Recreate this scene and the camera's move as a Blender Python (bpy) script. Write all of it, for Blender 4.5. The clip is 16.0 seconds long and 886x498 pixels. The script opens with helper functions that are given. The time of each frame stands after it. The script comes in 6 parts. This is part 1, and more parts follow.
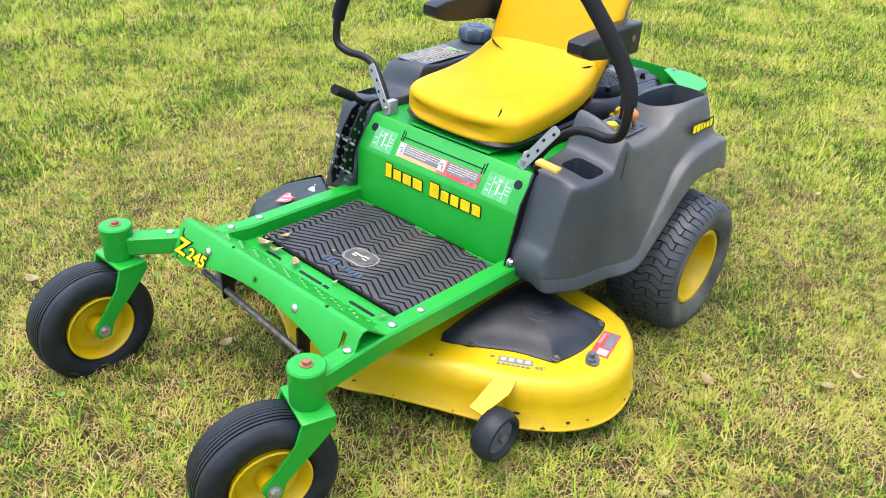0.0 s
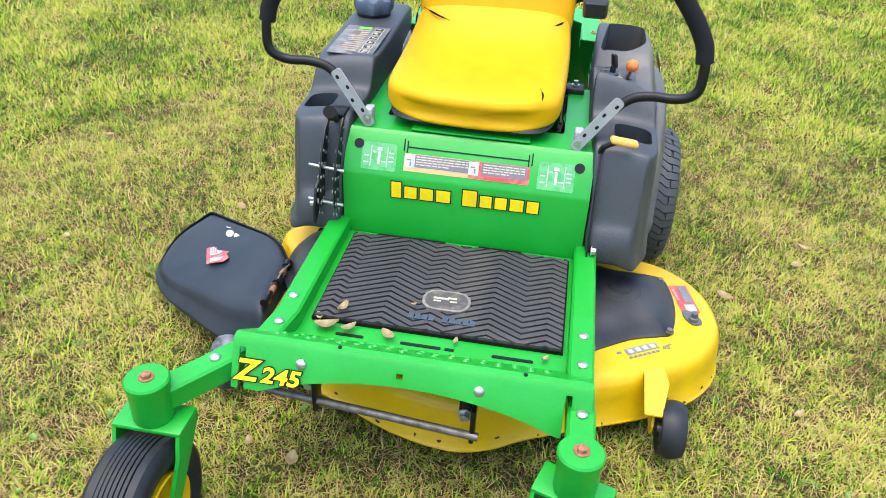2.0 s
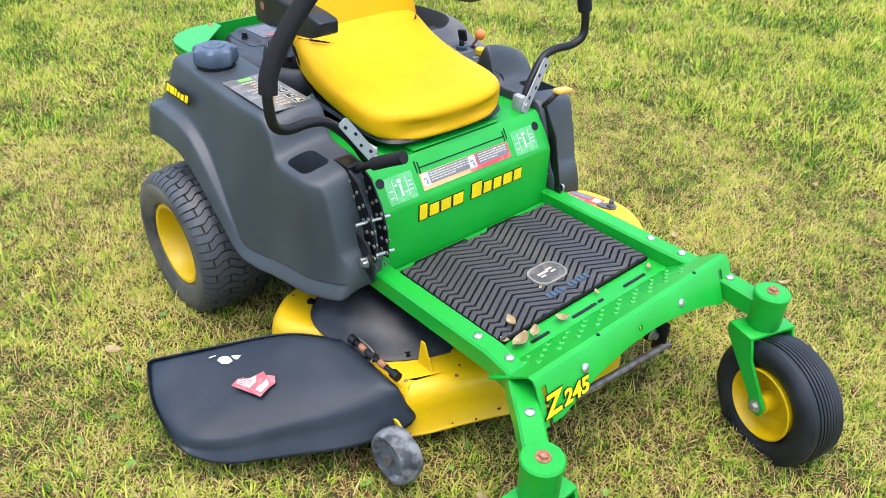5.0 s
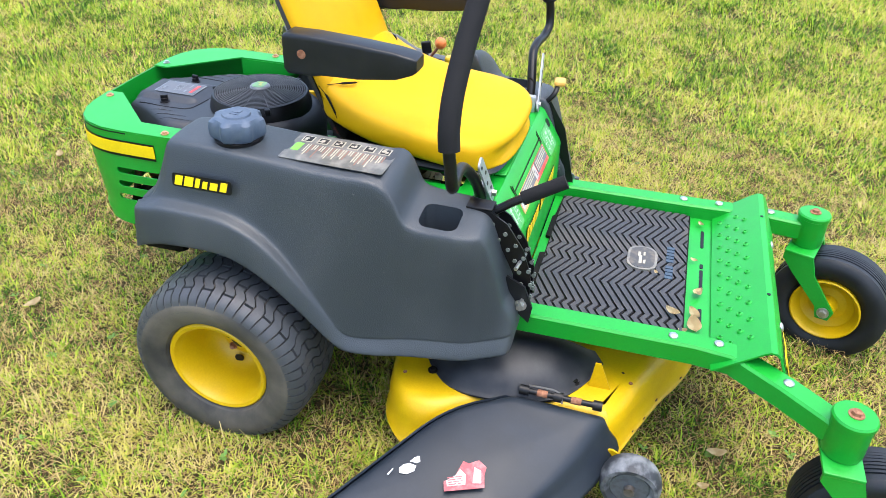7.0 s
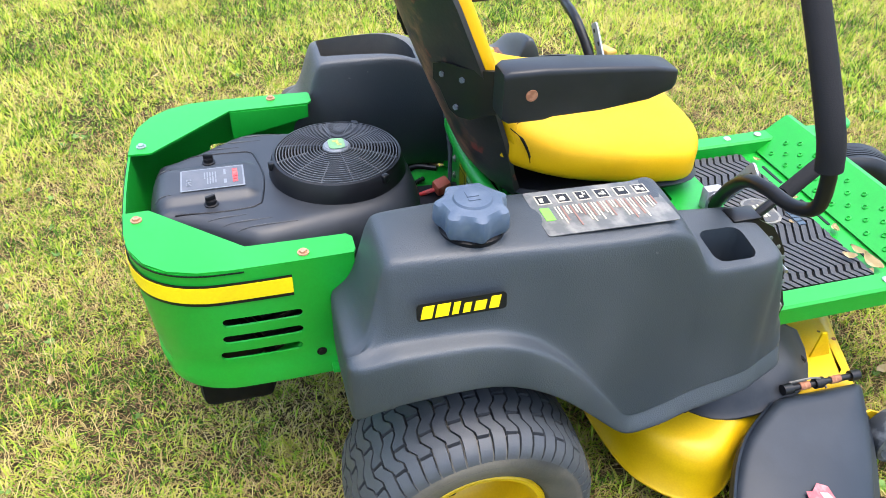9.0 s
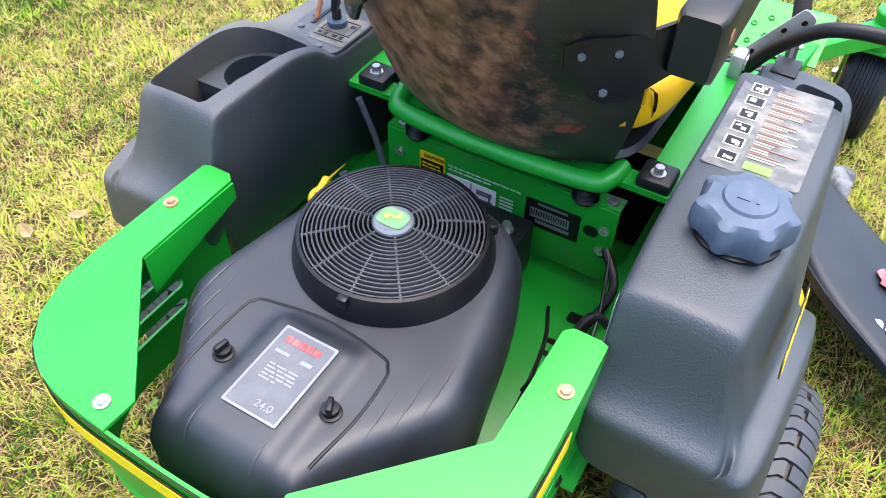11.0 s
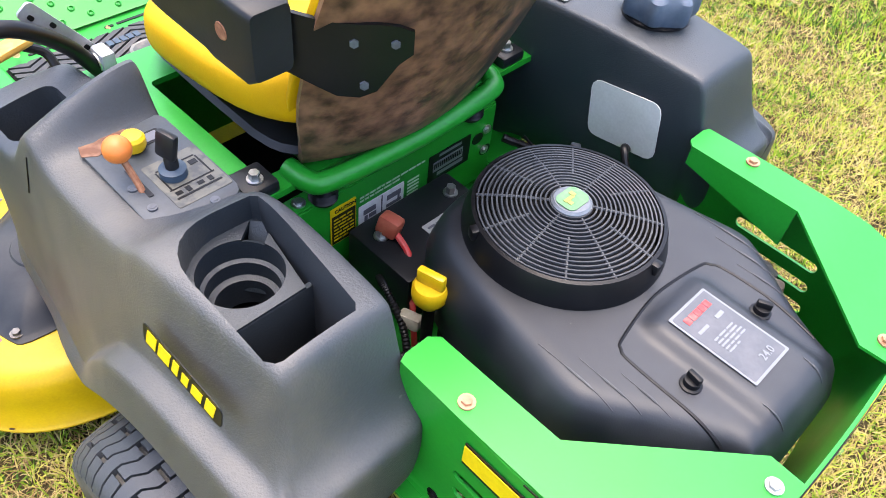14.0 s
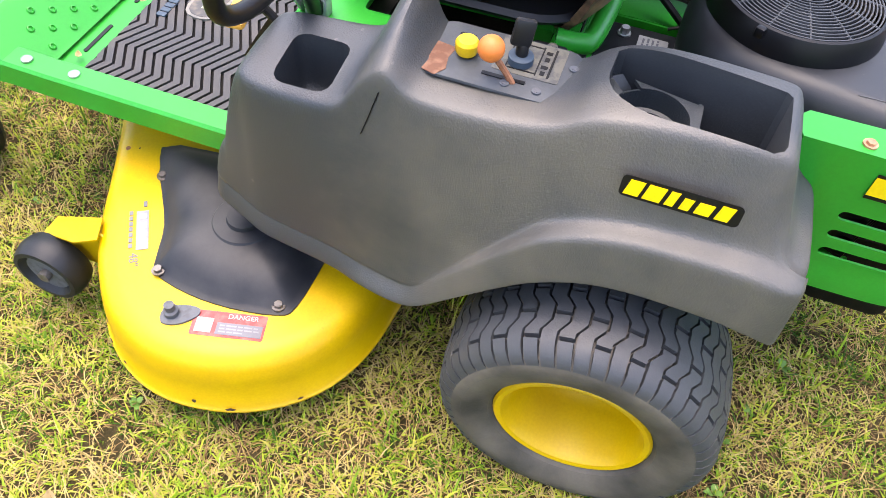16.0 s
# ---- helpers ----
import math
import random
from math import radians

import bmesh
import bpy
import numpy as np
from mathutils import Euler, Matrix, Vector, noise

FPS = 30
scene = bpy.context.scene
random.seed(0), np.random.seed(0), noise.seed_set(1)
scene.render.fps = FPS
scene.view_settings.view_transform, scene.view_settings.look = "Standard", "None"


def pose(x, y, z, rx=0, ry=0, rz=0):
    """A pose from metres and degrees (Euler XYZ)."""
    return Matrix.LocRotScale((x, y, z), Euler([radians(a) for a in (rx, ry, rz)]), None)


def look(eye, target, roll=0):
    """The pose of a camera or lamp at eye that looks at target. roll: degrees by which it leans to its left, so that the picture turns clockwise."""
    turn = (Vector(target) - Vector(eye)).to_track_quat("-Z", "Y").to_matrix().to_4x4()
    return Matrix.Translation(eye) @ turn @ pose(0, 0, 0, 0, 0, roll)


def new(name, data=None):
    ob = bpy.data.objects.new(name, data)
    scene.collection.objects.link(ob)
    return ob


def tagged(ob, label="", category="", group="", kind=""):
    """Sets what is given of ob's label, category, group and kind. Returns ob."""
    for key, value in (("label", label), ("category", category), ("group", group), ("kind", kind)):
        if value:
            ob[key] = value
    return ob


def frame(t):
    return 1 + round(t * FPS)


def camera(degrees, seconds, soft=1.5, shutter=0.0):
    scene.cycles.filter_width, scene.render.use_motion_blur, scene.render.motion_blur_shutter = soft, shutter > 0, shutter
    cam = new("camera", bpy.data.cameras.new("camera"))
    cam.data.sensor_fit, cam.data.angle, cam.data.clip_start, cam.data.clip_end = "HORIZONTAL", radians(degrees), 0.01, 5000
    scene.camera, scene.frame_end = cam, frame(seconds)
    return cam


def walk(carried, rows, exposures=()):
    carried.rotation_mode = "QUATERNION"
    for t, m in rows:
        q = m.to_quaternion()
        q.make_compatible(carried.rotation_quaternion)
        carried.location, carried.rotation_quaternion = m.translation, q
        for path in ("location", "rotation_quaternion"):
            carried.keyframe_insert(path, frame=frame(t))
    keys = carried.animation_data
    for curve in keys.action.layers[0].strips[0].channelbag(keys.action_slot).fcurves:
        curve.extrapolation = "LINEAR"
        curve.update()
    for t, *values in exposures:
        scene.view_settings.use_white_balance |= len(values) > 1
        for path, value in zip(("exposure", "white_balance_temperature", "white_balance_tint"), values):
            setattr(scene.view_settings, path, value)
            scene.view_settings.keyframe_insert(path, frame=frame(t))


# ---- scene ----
EXPOSURES = [(0.0, 1.95, 6600, 10), (3.5, 1.9, 6500, 9), (6.0, 2.0, 6500, 9), (8.0, 2.1, 6500, 10), (10.2, 2.4, 6500, 11), (12.4, 2.4, 6600, 15), (14.0, 2.4, 6800, 15), (16.0, 2.35, 7100, 18)]
# camera path
PATH = [
    (0, (-1.31, 2.06, 1.359), (-0.172, 0.735, 0.385), 3.9),
    (0.5, (-1.069, 2.128, 1.325), (-0.084, 0.713, 0.31), 3.2),
    (1, (-0.723, 2.11, 1.319), (0.036, 0.586, 0.268), 3.1),
    (1.5, (-0.428, 2.177, 1.331), (0.08, 0.573, 0.248), 3.0),
    (2, (-0.192, 2.229, 1.37), (0.047, 0.57, 0.278), 3.0),
    (2.5, (0.091, 2.145, 1.382), (0.029, 0.475, 0.283), 3.2),
    (3, (0.393, 2.18, 1.387), (0.051, 0.544, 0.289), 3.5),
    (3.5, (0.672, 2.2, 1.396), (0.068, 0.642, 0.298), 3.5),
    (3.7, (0.738, 2.159, 1.391), (0.062, 0.633, 0.29), 3.3),
    (5.8, (1.499, 1.499, 1.429), (0.095, 0.566, 0.353), 1.8),
    (6, (1.546, 1.378, 1.425), (0.087, 0.528, 0.353), 1.7),
    (6.5, (1.668, 1.085, 1.432), (0.113, 0.438, 0.353), 1.7),
    (7, (1.67, 0.827, 1.398), (0.057, 0.378, 0.304), 1.8),
    (7.5, (1.619, 0.523, 1.414), (-0.012, 0.247, 0.289), 1.2),
    (8, (1.613, 0.183, 1.407), (-0.019, 0.132, 0.252), 1.5),
    (8.5, (1.502, -0.062, 1.385), (-0.102, 0.117, 0.204), 1.5),
    (9, (1.272, -0.288, 1.375), (-0.261, 0.156, 0.17), 1.5),
    (9.5, (1.082, -0.504, 1.381), (-0.32, 0.17, 0.125), 1.3),
    (10, (0.888, -0.636, 1.357), (-0.351, 0.238, 0.053), 0.0),
    (10.2, (0.77, -0.658, 1.349), (-0.376, 0.293, 0.014), -0.1),
    (12.3, (-0.051, -0.692, 1.284), (0.126, 0.557, -0.268), 6.8),
    (12.5, (-0.124, -0.678, 1.284), (0.173, 0.546, -0.27), 7.6),
    (13, (-0.304, -0.662, 1.297), (0.274, 0.479, -0.241), 8.5),
    (13.5, (-0.426, -0.557, 1.268), (0.407, 0.452, -0.244), 9.0),
    (14, (-0.613, -0.457, 1.287), (0.418, 0.41, -0.192), 7.2),
    (14.5, (-0.868, -0.381, 1.307), (0.303, 0.323, -0.154), 6.2),
    (15, (-0.984, -0.261, 1.249), (0.172, 0.307, -0.282), 5.2),
    (15.5, (-1.039, -0.118, 1.242), (0.116, 0.308, -0.334), 5.4),
    (16, (-1.105, 0.077, 1.262), (0.088, 0.385, -0.313), 6.0),
]
cam = camera(59.1, 16.0, 0.85)
walk(cam, [(t, look(e, g, r)) for t, e, g, r in PATH], EXPOSURES)
# end of path

# ---- light ----
SUN_EL, SUN_AZ = radians(80), radians(30)
world = bpy.data.worlds.new("overcast_sky")
scene.world = world
world.use_nodes = True
wn = world.node_tree
sky = wn.nodes.new("ShaderNodeTexSky")
sky.sky_type, sky.sun_disc = "NISHITA", False
sky.sun_elevation, sky.sun_rotation = SUN_EL, SUN_AZ
sky.air_density, sky.dust_density = 1.0, 3.0
# cloud evens the sky out, a little brighter overhead
over, split, grad, cloud = (wn.nodes.new("ShaderNode" + k) for k in ("TexCoord", "SeparateXYZ", "MapRange", "Mix"))
grad.inputs[3].default_value, grad.inputs[4].default_value = 1.0, 1.05
cloud.data_type, cloud.blend_type = "RGBA", "MULTIPLY"
cloud.inputs["Factor"].default_value = 1.0
wn.links.new(over.outputs["Generated"], split.inputs[0])
wn.links.new(split.outputs["Z"], grad.inputs[0])
wn.links.new(sky.outputs[0], cloud.inputs["A"])
wn.links.new(grad.outputs[0], cloud.inputs["B"])
wn.links.new(cloud.outputs["Result"], wn.nodes["Background"].inputs[0])
wn.nodes["Background"].inputs[1].default_value = 0.15
sun = bpy.data.lights.new("sun", "SUN")
sun.energy, sun.angle, sun.color = 0.6, radians(60), (1.0, 0.97, 0.92)
sun_dir = Vector((math.sin(SUN_AZ) * math.cos(SUN_EL), math.cos(SUN_AZ) * math.cos(SUN_EL), math.sin(SUN_EL)))
new("sun", sun).matrix_world = look(sun_dir * 30, (0, 0, 0))


# ---- materials ----
def mat(name, color, rough=0.5, metal=0.0, second=None, scale=8.0, low=0.45, high=0.7, bump=0.1, fine=220.0,
        depth=0.001, spec=0.5, coat=0.0, spots=None, spot_scale=30.0, spot_at=0.72, var=0.12, rvar=0.12):
    """Procedural surface: a base colour with broad variation, fine grain and relief, and optional worn spots."""
    m = bpy.data.materials.new(name)
    m.use_nodes = True
    nt = m.node_tree
    n, link = nt.nodes, nt.links.new
    b = n["Principled BSDF"]
    co = n.new("ShaderNodeTexCoord")
    big = n.new("ShaderNodeTexNoise")
    big.inputs["Scale"].default_value, big.inputs["Detail"].default_value = scale, 6
    link(co.outputs["Object"], big.inputs["Vector"])
    small = n.new("ShaderNodeTexNoise")
    small.inputs["Scale"].default_value, small.inputs["Detail"].default_value = fine, 4
    link(co.outputs["Object"], small.inputs["Vector"])
    ramp = n.new("ShaderNodeMapRange")
    ramp.inputs[1].default_value, ramp.inputs[2].default_value = low, high
    link(big.outputs["Fac"], ramp.inputs[0])
    mix = n.new("ShaderNodeMix")
    mix.data_type = "RGBA"
    mix.inputs["A"].default_value = (*color, 1)
    mix.inputs["B"].default_value = (*(second or [c * 0.82 for c in color]), 1)
    link(ramp.outputs[0], mix.inputs["Factor"])
    out = mix.outputs["Result"]
    grain = n.new("ShaderNodeMix")
    grain.data_type, grain.blend_type = "RGBA", "MULTIPLY"
    grain.inputs["Factor"].default_value = 1.0
    gr = n.new("ShaderNodeMapRange")
    gr.inputs[3].default_value, gr.inputs[4].default_value = 1 - var, 1 + var
    link(small.outputs["Fac"], gr.inputs[0])
    link(out, grain.inputs["A"])
    link(gr.outputs[0], grain.inputs["B"])
    out = grain.outputs["Result"]
    if spots:
        sp = n.new("ShaderNodeTexNoise")
        sp.inputs["Scale"].default_value, sp.inputs["Detail"].default_value = spot_scale, 8
        link(co.outputs["Object"], sp.inputs["Vector"])
        sr = n.new("ShaderNodeMapRange")
        sr.inputs[1].default_value, sr.inputs[2].default_value = spot_at, spot_at + 0.04
        link(sp.outputs["Fac"], sr.inputs[0])
        ms = n.new("ShaderNodeMix")
        ms.data_type = "RGBA"
        link(sr.outputs[0], ms.inputs["Factor"])
        link(out, ms.inputs["A"])
        ms.inputs["B"].default_value = (*spots, 1)
        out = ms.outputs["Result"]
    link(out, b.inputs["Base Color"])
    rr = n.new("ShaderNodeMapRange")
    rr.inputs[3].default_value, rr.inputs[4].default_value = max(0.03, rough - rvar), min(1, rough + rvar)
    link(big.outputs["Fac"], rr.inputs[0])
    link(rr.outputs[0], b.inputs["Roughness"])
    b.inputs["Metallic"].default_value = metal
    b.inputs["Specular IOR Level"].default_value = spec
    b.inputs["Coat Weight"].default_value = coat
    b.inputs["Coat Roughness"].default_value = 0.28
    bp = n.new("ShaderNodeBump")
    bp.inputs["Strength"].default_value, bp.inputs["Distance"].default_value = bump, depth
    link(small.outputs["Fac"], bp.inputs["Height"])
    link(bp.outputs[0], b.inputs["Normal"])
    return m


GREEN = mat("green_paint", (0.003, 0.260, 0.018), 0.40, second=(0.005, 0.290, 0.026), coat=0.15, spec=0.42, bump=0.04,
            spots=(0.10, 0.10, 0.05), spot_scale=60, spot_at=0.76)
YELLOW = mat("yellow_paint", (0.54, 0.345, 0.001), 0.42, second=(0.49, 0.30, 0.002), coat=0.08, spec=0.35, bump=0.06,
             spots=(0.07, 0.035, 0.015), spot_scale=26, spot_at=0.735)
VINYL = mat("yellow_vinyl", (0.55, 0.305, 0.0005), 0.55, spec=0.2, second=(0.51, 0.275, 0.0005), bump=0.25, fine=420, depth=0.0006)
PLASTIC = mat("black_moulded_plastic", (0.014, 0.021, 0.028), 0.55, second=(0.028, 0.035, 0.041), scale=5, spec=0.75, var=0.3,
              bump=0.6, fine=420, depth=0.001, spots=(0.10, 0.10, 0.10), spot_scale=70, spot_at=0.745)
SMOOTH_BLACK = mat("smooth_black_plastic", (0.007, 0.008, 0.010), 0.42, second=(0.015, 0.016, 0.018), bump=0.08, spec=0.35)
RUBBER = mat("tyre_rubber", (0.030, 0.034, 0.039), 0.58, second=(0.060, 0.060, 0.059), scale=9, bump=0.3, fine=300, spec=0.6)
CASTER_RUBBER = mat("black_caster_rubber", (0.006, 0.008, 0.011), 0.5, second=(0.014, 0.016, 0.020), scale=14, bump=0.25, fine=300, spec=0.35)
WORN_WHEEL = mat("scuffed_wheel_plastic", (0.020, 0.024, 0.030), 0.6, second=(0.17, 0.18, 0.19), scale=26, low=0.42, high=0.62, bump=0.3)
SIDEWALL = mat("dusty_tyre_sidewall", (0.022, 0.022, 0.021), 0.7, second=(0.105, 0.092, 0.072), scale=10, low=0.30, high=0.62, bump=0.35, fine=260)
# near-black mat base: shade in the grooves is put into its colour
SHADED_MAT_BASE = mat("groove_shaded_mat_rubber", (0.003, 0.003, 0.003), 0.8, second=(0.014, 0.012, 0.010), scale=10, spec=0.15)
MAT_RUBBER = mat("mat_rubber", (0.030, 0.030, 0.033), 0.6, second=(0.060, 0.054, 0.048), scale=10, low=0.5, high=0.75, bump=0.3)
BLACK_STEEL = mat("black_painted_steel", (0.004, 0.004, 0.005), 0.38, second=(0.009, 0.008, 0.008), bump=0.1, spec=0.3)
GRILLE = mat("dusty_grille_plastic", (0.034, 0.035, 0.038), 0.5, second=(0.075, 0.075, 0.075), bump=0.1)
CHUTE = mat("scuffed_chute_plastic", (0.008, 0.013, 0.020), 0.5, second=(0.018, 0.024, 0.033), scale=9, bump=0.12, spots=(0.14, 0.14, 0.14), spot_scale=55, spot_at=0.775, rvar=0.2, spec=0.35)
HOLE = mat("pale_hole_rim", (0.12, 0.14, 0.12), 0.6)
COVER = mat("matt_black_cover", (0.008, 0.010, 0.014), 0.5, second=(0.034, 0.035, 0.037), scale=9, low=0.42, high=0.66, spec=0.35, rvar=0.2)
DARK = mat("dark_greasy_metal", (0.003, 0.003, 0.003), 0.7, second=(0.010, 0.008, 0.006), scale=25, spec=0.15)
FOAM = mat("black_foam_grip", (0.010, 0.010, 0.011), 0.85, bump=0.5, fine=500, spec=0.2)
ZINC = mat("zinc_plated_steel", (0.34, 0.36, 0.39), 0.4, metal=0.3, second=(0.32, 0.32, 0.33), scale=40)
BOLT = mat("bolt_steel", (0.48, 0.50, 0.50), 0.32, metal=0.85, second=(0.33, 0.32, 0.28), scale=60)
RUST = mat("rusty_steel", (0.20, 0.075, 0.035), 0.8, second=(0.32, 0.15, 0.08), scale=120, bump=0.4)
COPPERY = mat("coppery_flange_bolt", (0.46, 0.24, 0.14), 0.5, metal=0.3, second=(0.34, 0.15, 0.08), scale=90)
DULL_ZINC = mat("dull_zinc_casting", (0.085, 0.095, 0.11), 0.6, metal=0.1, second=(0.06, 0.06, 0.065), scale=80)
CHIP = mat("bare_rusted_chip", (0.035, 0.020, 0.014), 0.85, second=(0.09, 0.04, 0.02), scale=150, bump=0.3)
ROD = mat("worn_grey_rod", (0.16, 0.15, 0.14), 0.5, metal=0.6, second=(0.09, 0.07, 0.05), scale=50)
CAP_BLUE = mat("faded_blue_black_cap", (0.050, 0.075, 0.115), 0.6, second=(0.085, 0.11, 0.15), scale=30, bump=0.2)
ORANGE = mat("orange_knob", (0.62, 0.17, 0.03), 0.45)
KNOB_YELLOW = mat("yellow_knob", (0.66, 0.42, 0.006), 0.4)
YELLOW_DECAL = mat("yellow_decal", (0.84, 0.60, 0.004), 0.4, bump=0.02)
BLACK_DECAL = mat("black_decal", (0.006, 0.006, 0.007), 0.4, bump=0.02, spec=0.25)
WHITE_DECAL = mat("white_decal", (0.40, 0.40, 0.38), 0.5, second=(0.32, 0.32, 0.30), scale=60, bump=0.02)
GREY_DECAL = mat("grey_decal", (0.13, 0.13, 0.15), 0.5, bump=0.02)
FADED_STICKER = mat("faded_red_sticker", (0.34, 0.055, 0.065), 0.5, second=(0.42, 0.16, 0.16), scale=70, bump=0.02)
DULL_PINK = mat("faded_pink_print", (0.26, 0.13, 0.10), 0.6, bump=0.02)
FADED_RED = mat("sun_faded_red_rubber", (0.42, 0.085, 0.045), 0.6, second=(0.50, 0.15, 0.08), scale=50)
ENGINE_SHROUD = mat("dusty_engine_shroud", (0.007, 0.009, 0.013), 0.5, spec=0.6, second=(0.021, 0.024, 0.029), scale=9, low=0.4, high=0.65, bump=0.16, fine=500, depth=0.0006,
                    spots=(0.10, 0.095, 0.085), spot_scale=120, spot_at=0.74, rvar=0.2)
RED_DECAL = mat("red_decal", (0.62, 0.035, 0.035), 0.45, second=(0.55, 0.12, 0.10), scale=60, bump=0.02)
ORANGE_DECAL = mat("orange_decal", (0.70, 0.34, 0.14), 0.45, bump=0.02)
SILVER_DECAL = mat("silver_decal", (0.20, 0.21, 0.22), 0.4, metal=0.3, bump=0.02)
LIME = mat("lime_decal", (0.16, 0.62, 0.05), 0.45, bump=0.02)
FADED = mat("faded_label_film", (0.09, 0.34, 0.12), 0.35, second=(0.035, 0.29, 0.06), scale=70, bump=0.05)
BRIGHT_WHITE = mat("white_label_paper", (0.74, 0.74, 0.72), 0.5, second=(0.62, 0.62, 0.60), scale=60, bump=0.02)
MINT = mat("pale_green_print", (0.42, 0.62, 0.42), 0.5, bump=0.02)
CREAM = mat("cream_decal", (0.42, 0.39, 0.30), 0.5, second=(0.34, 0.30, 0.22), scale=80, bump=0.02)
TANK_WINDOW = mat("milky_plastic", (0.62, 0.62, 0.57), 0.5, second=(0.55, 0.55, 0.49), scale=12)
PALE_BLUE = mat("dull_blue_rubber", (0.03, 0.055, 0.085), 0.6, bump=0.1)
DRYLEAF = mat("dry_leaf", (0.42, 0.31, 0.15), 0.8, second=(0.56, 0.47, 0.28), scale=40, bump=0.3)


def stained_shell():
    """Black seat shell, rubbed and rusted brown over one half, with dark red smudges."""
    m = mat("stained_seat_shell", (0.012, 0.011, 0.011), 0.5, second=(0.030, 0.022, 0.018), scale=14, bump=0.4, fine=160, var=0.4,
            spots=(0.16, 0.03, 0.02), spot_scale=15, spot_at=0.66)
    n, link = m.node_tree.nodes, m.node_tree.links.new
    b = n["Principled BSDF"]
    base = b.inputs["Base Color"].links[0].from_socket
    co, sep = n.new("ShaderNodeTexCoord"), n.new("ShaderNodeSeparateXYZ")
    link(co.outputs["Object"], sep.inputs[0])
    side, cloud, edge, streak, mix = (n.new("ShaderNode" + k) for k in ("MapRange", "TexNoise", "MapRange", "TexNoise", "Mix"))
    for k, v in zip((1, 2, 3, 4), (-0.16, 0.16, 0.42, -0.16)):
        side.inputs[k].default_value = v
    link(sep.outputs["X"], side.inputs[0])
    cloud.inputs["Scale"].default_value, cloud.inputs["Detail"].default_value = 18.0, 12
    cloud.inputs["Roughness"].default_value = 0.72
    link(co.outputs["Object"], cloud.inputs["Vector"])
    total = n.new("ShaderNodeMath")
    link(cloud.outputs["Fac"], total.inputs[0])
    link(side.outputs[0], total.inputs[1])
    edge.inputs[1].default_value, edge.inputs[2].default_value = 0.44, 0.66
    link(total.outputs[0], edge.inputs[0])
    streak.inputs["Scale"].default_value, streak.inputs["Detail"].default_value = 40.0, 10
    link(co.outputs["Object"], streak.inputs["Vector"])
    brown = n.new("ShaderNodeValToRGB")
    brown.color_ramp.elements[0].color, brown.color_ramp.elements[1].color = (0.050, 0.022, 0.013, 1), (0.27, 0.128, 0.070, 1)
    brown.color_ramp.elements[0].position, brown.color_ramp.elements[1].position = 0.30, 0.68
    link(streak.outputs["Fac"], brown.inputs[0])
    mix.data_type = "RGBA"
    link(edge.outputs[0], mix.inputs["Factor"])
    link(base, mix.inputs["A"])
    link(brown.outputs[0], mix.inputs["B"])
    link(mix.outputs["Result"], b.inputs["Base Color"])
    return m


SEAT_BACK = stained_shell()


def dusty_shaded_fender():
    """Faded moulded plastic, dusty on its side and rear; dimmer light at front and inboard is painted in."""
    m = mat("faded_dusty_shaded_plastic", (0.013, 0.018, 0.024), 0.56, second=(0.025, 0.030, 0.035), scale=5, spec=0.9, var=0.35,
            bump=0.7, fine=360, depth=0.001, spots=(0.10, 0.095, 0.09), spot_scale=45, spot_at=0.71)
    n, link = m.node_tree.nodes, m.node_tree.links.new
    b = n["Principled BSDF"]
    base = b.inputs["Base Color"].links[0].from_socket
    co, sep, side, cloud, add, edge, mix = (n.new("ShaderNode" + k) for k in ("TexCoord", "SeparateXYZ", "MapRange", "TexNoise", "Math", "MapRange", "Mix"))
    link(co.outputs["Object"], sep.inputs[0])
    # dust tone thins forward, which paints in the front end's dimmer light
    for k, v in zip((1, 2, 3, 4), (0.20, 0.52, 0.16, -0.25)):
        side.inputs[k].default_value = v
    link(sep.outputs["Y"], side.inputs[0])
    cloud.inputs["Scale"].default_value, cloud.inputs["Detail"].default_value = 6.0, 9
    cloud.inputs["Roughness"].default_value = 0.65
    link(co.outputs["Object"], cloud.inputs["Vector"])
    inner, both = n.new("ShaderNodeMapRange"), n.new("ShaderNodeMath")
    # and thins inboard, which paints in the shade beside seat and engine
    for k, v in zip((1, 2, 3, 4), (-0.40, -0.31, 0.0, -0.5)):
        inner.inputs[k].default_value = v
    link(sep.outputs["X"], inner.inputs[0])
    link(side.outputs[0], both.inputs[0])
    link(inner.outputs[0], both.inputs[1])
    link(cloud.outputs["Fac"], add.inputs[0])
    link(both.outputs[0], add.inputs[1])
    edge.inputs[1].default_value, edge.inputs[2].default_value = 0.36, 0.78
    link(add.outputs[0], edge.inputs[0])
    mix.data_type = "RGBA"
    mix.inputs["B"].default_value = (0.078, 0.071, 0.058, 1)
    link(edge.outputs[0], mix.inputs["Factor"])
    link(base, mix.inputs["A"])
    link(mix.outputs["Result"], b.inputs["Base Color"])
    return m


DUSTY_SHADED_PLASTIC = dusty_shaded_fender()


# ---- builders ----


def link_mesh(name, bm, material, parent=None, label="", sharp=35, recalc=True):
    if recalc:
        bmesh.ops.recalc_face_normals(bm, faces=bm.faces)
    me = bpy.data.meshes.new(name)
    bm.to_mesh(me)
    bm.free()
    me.materials.append(material)
    me.shade_smooth()
    me.set_sharp_from_angle(angle=radians(sharp))
    ob = new(name, me)
    if parent:
        ob.parent = parent
    if label:
        tagged(ob, label)
    return ob


def part(name, bm, material, parent, label="", sharp=35):
    """One mesh under a thing or under a part, never deeper than that."""
    while parent.parent and parent.parent.parent:
        parent = parent.parent
    return link_mesh(name, bm, material, parent, label, sharp)


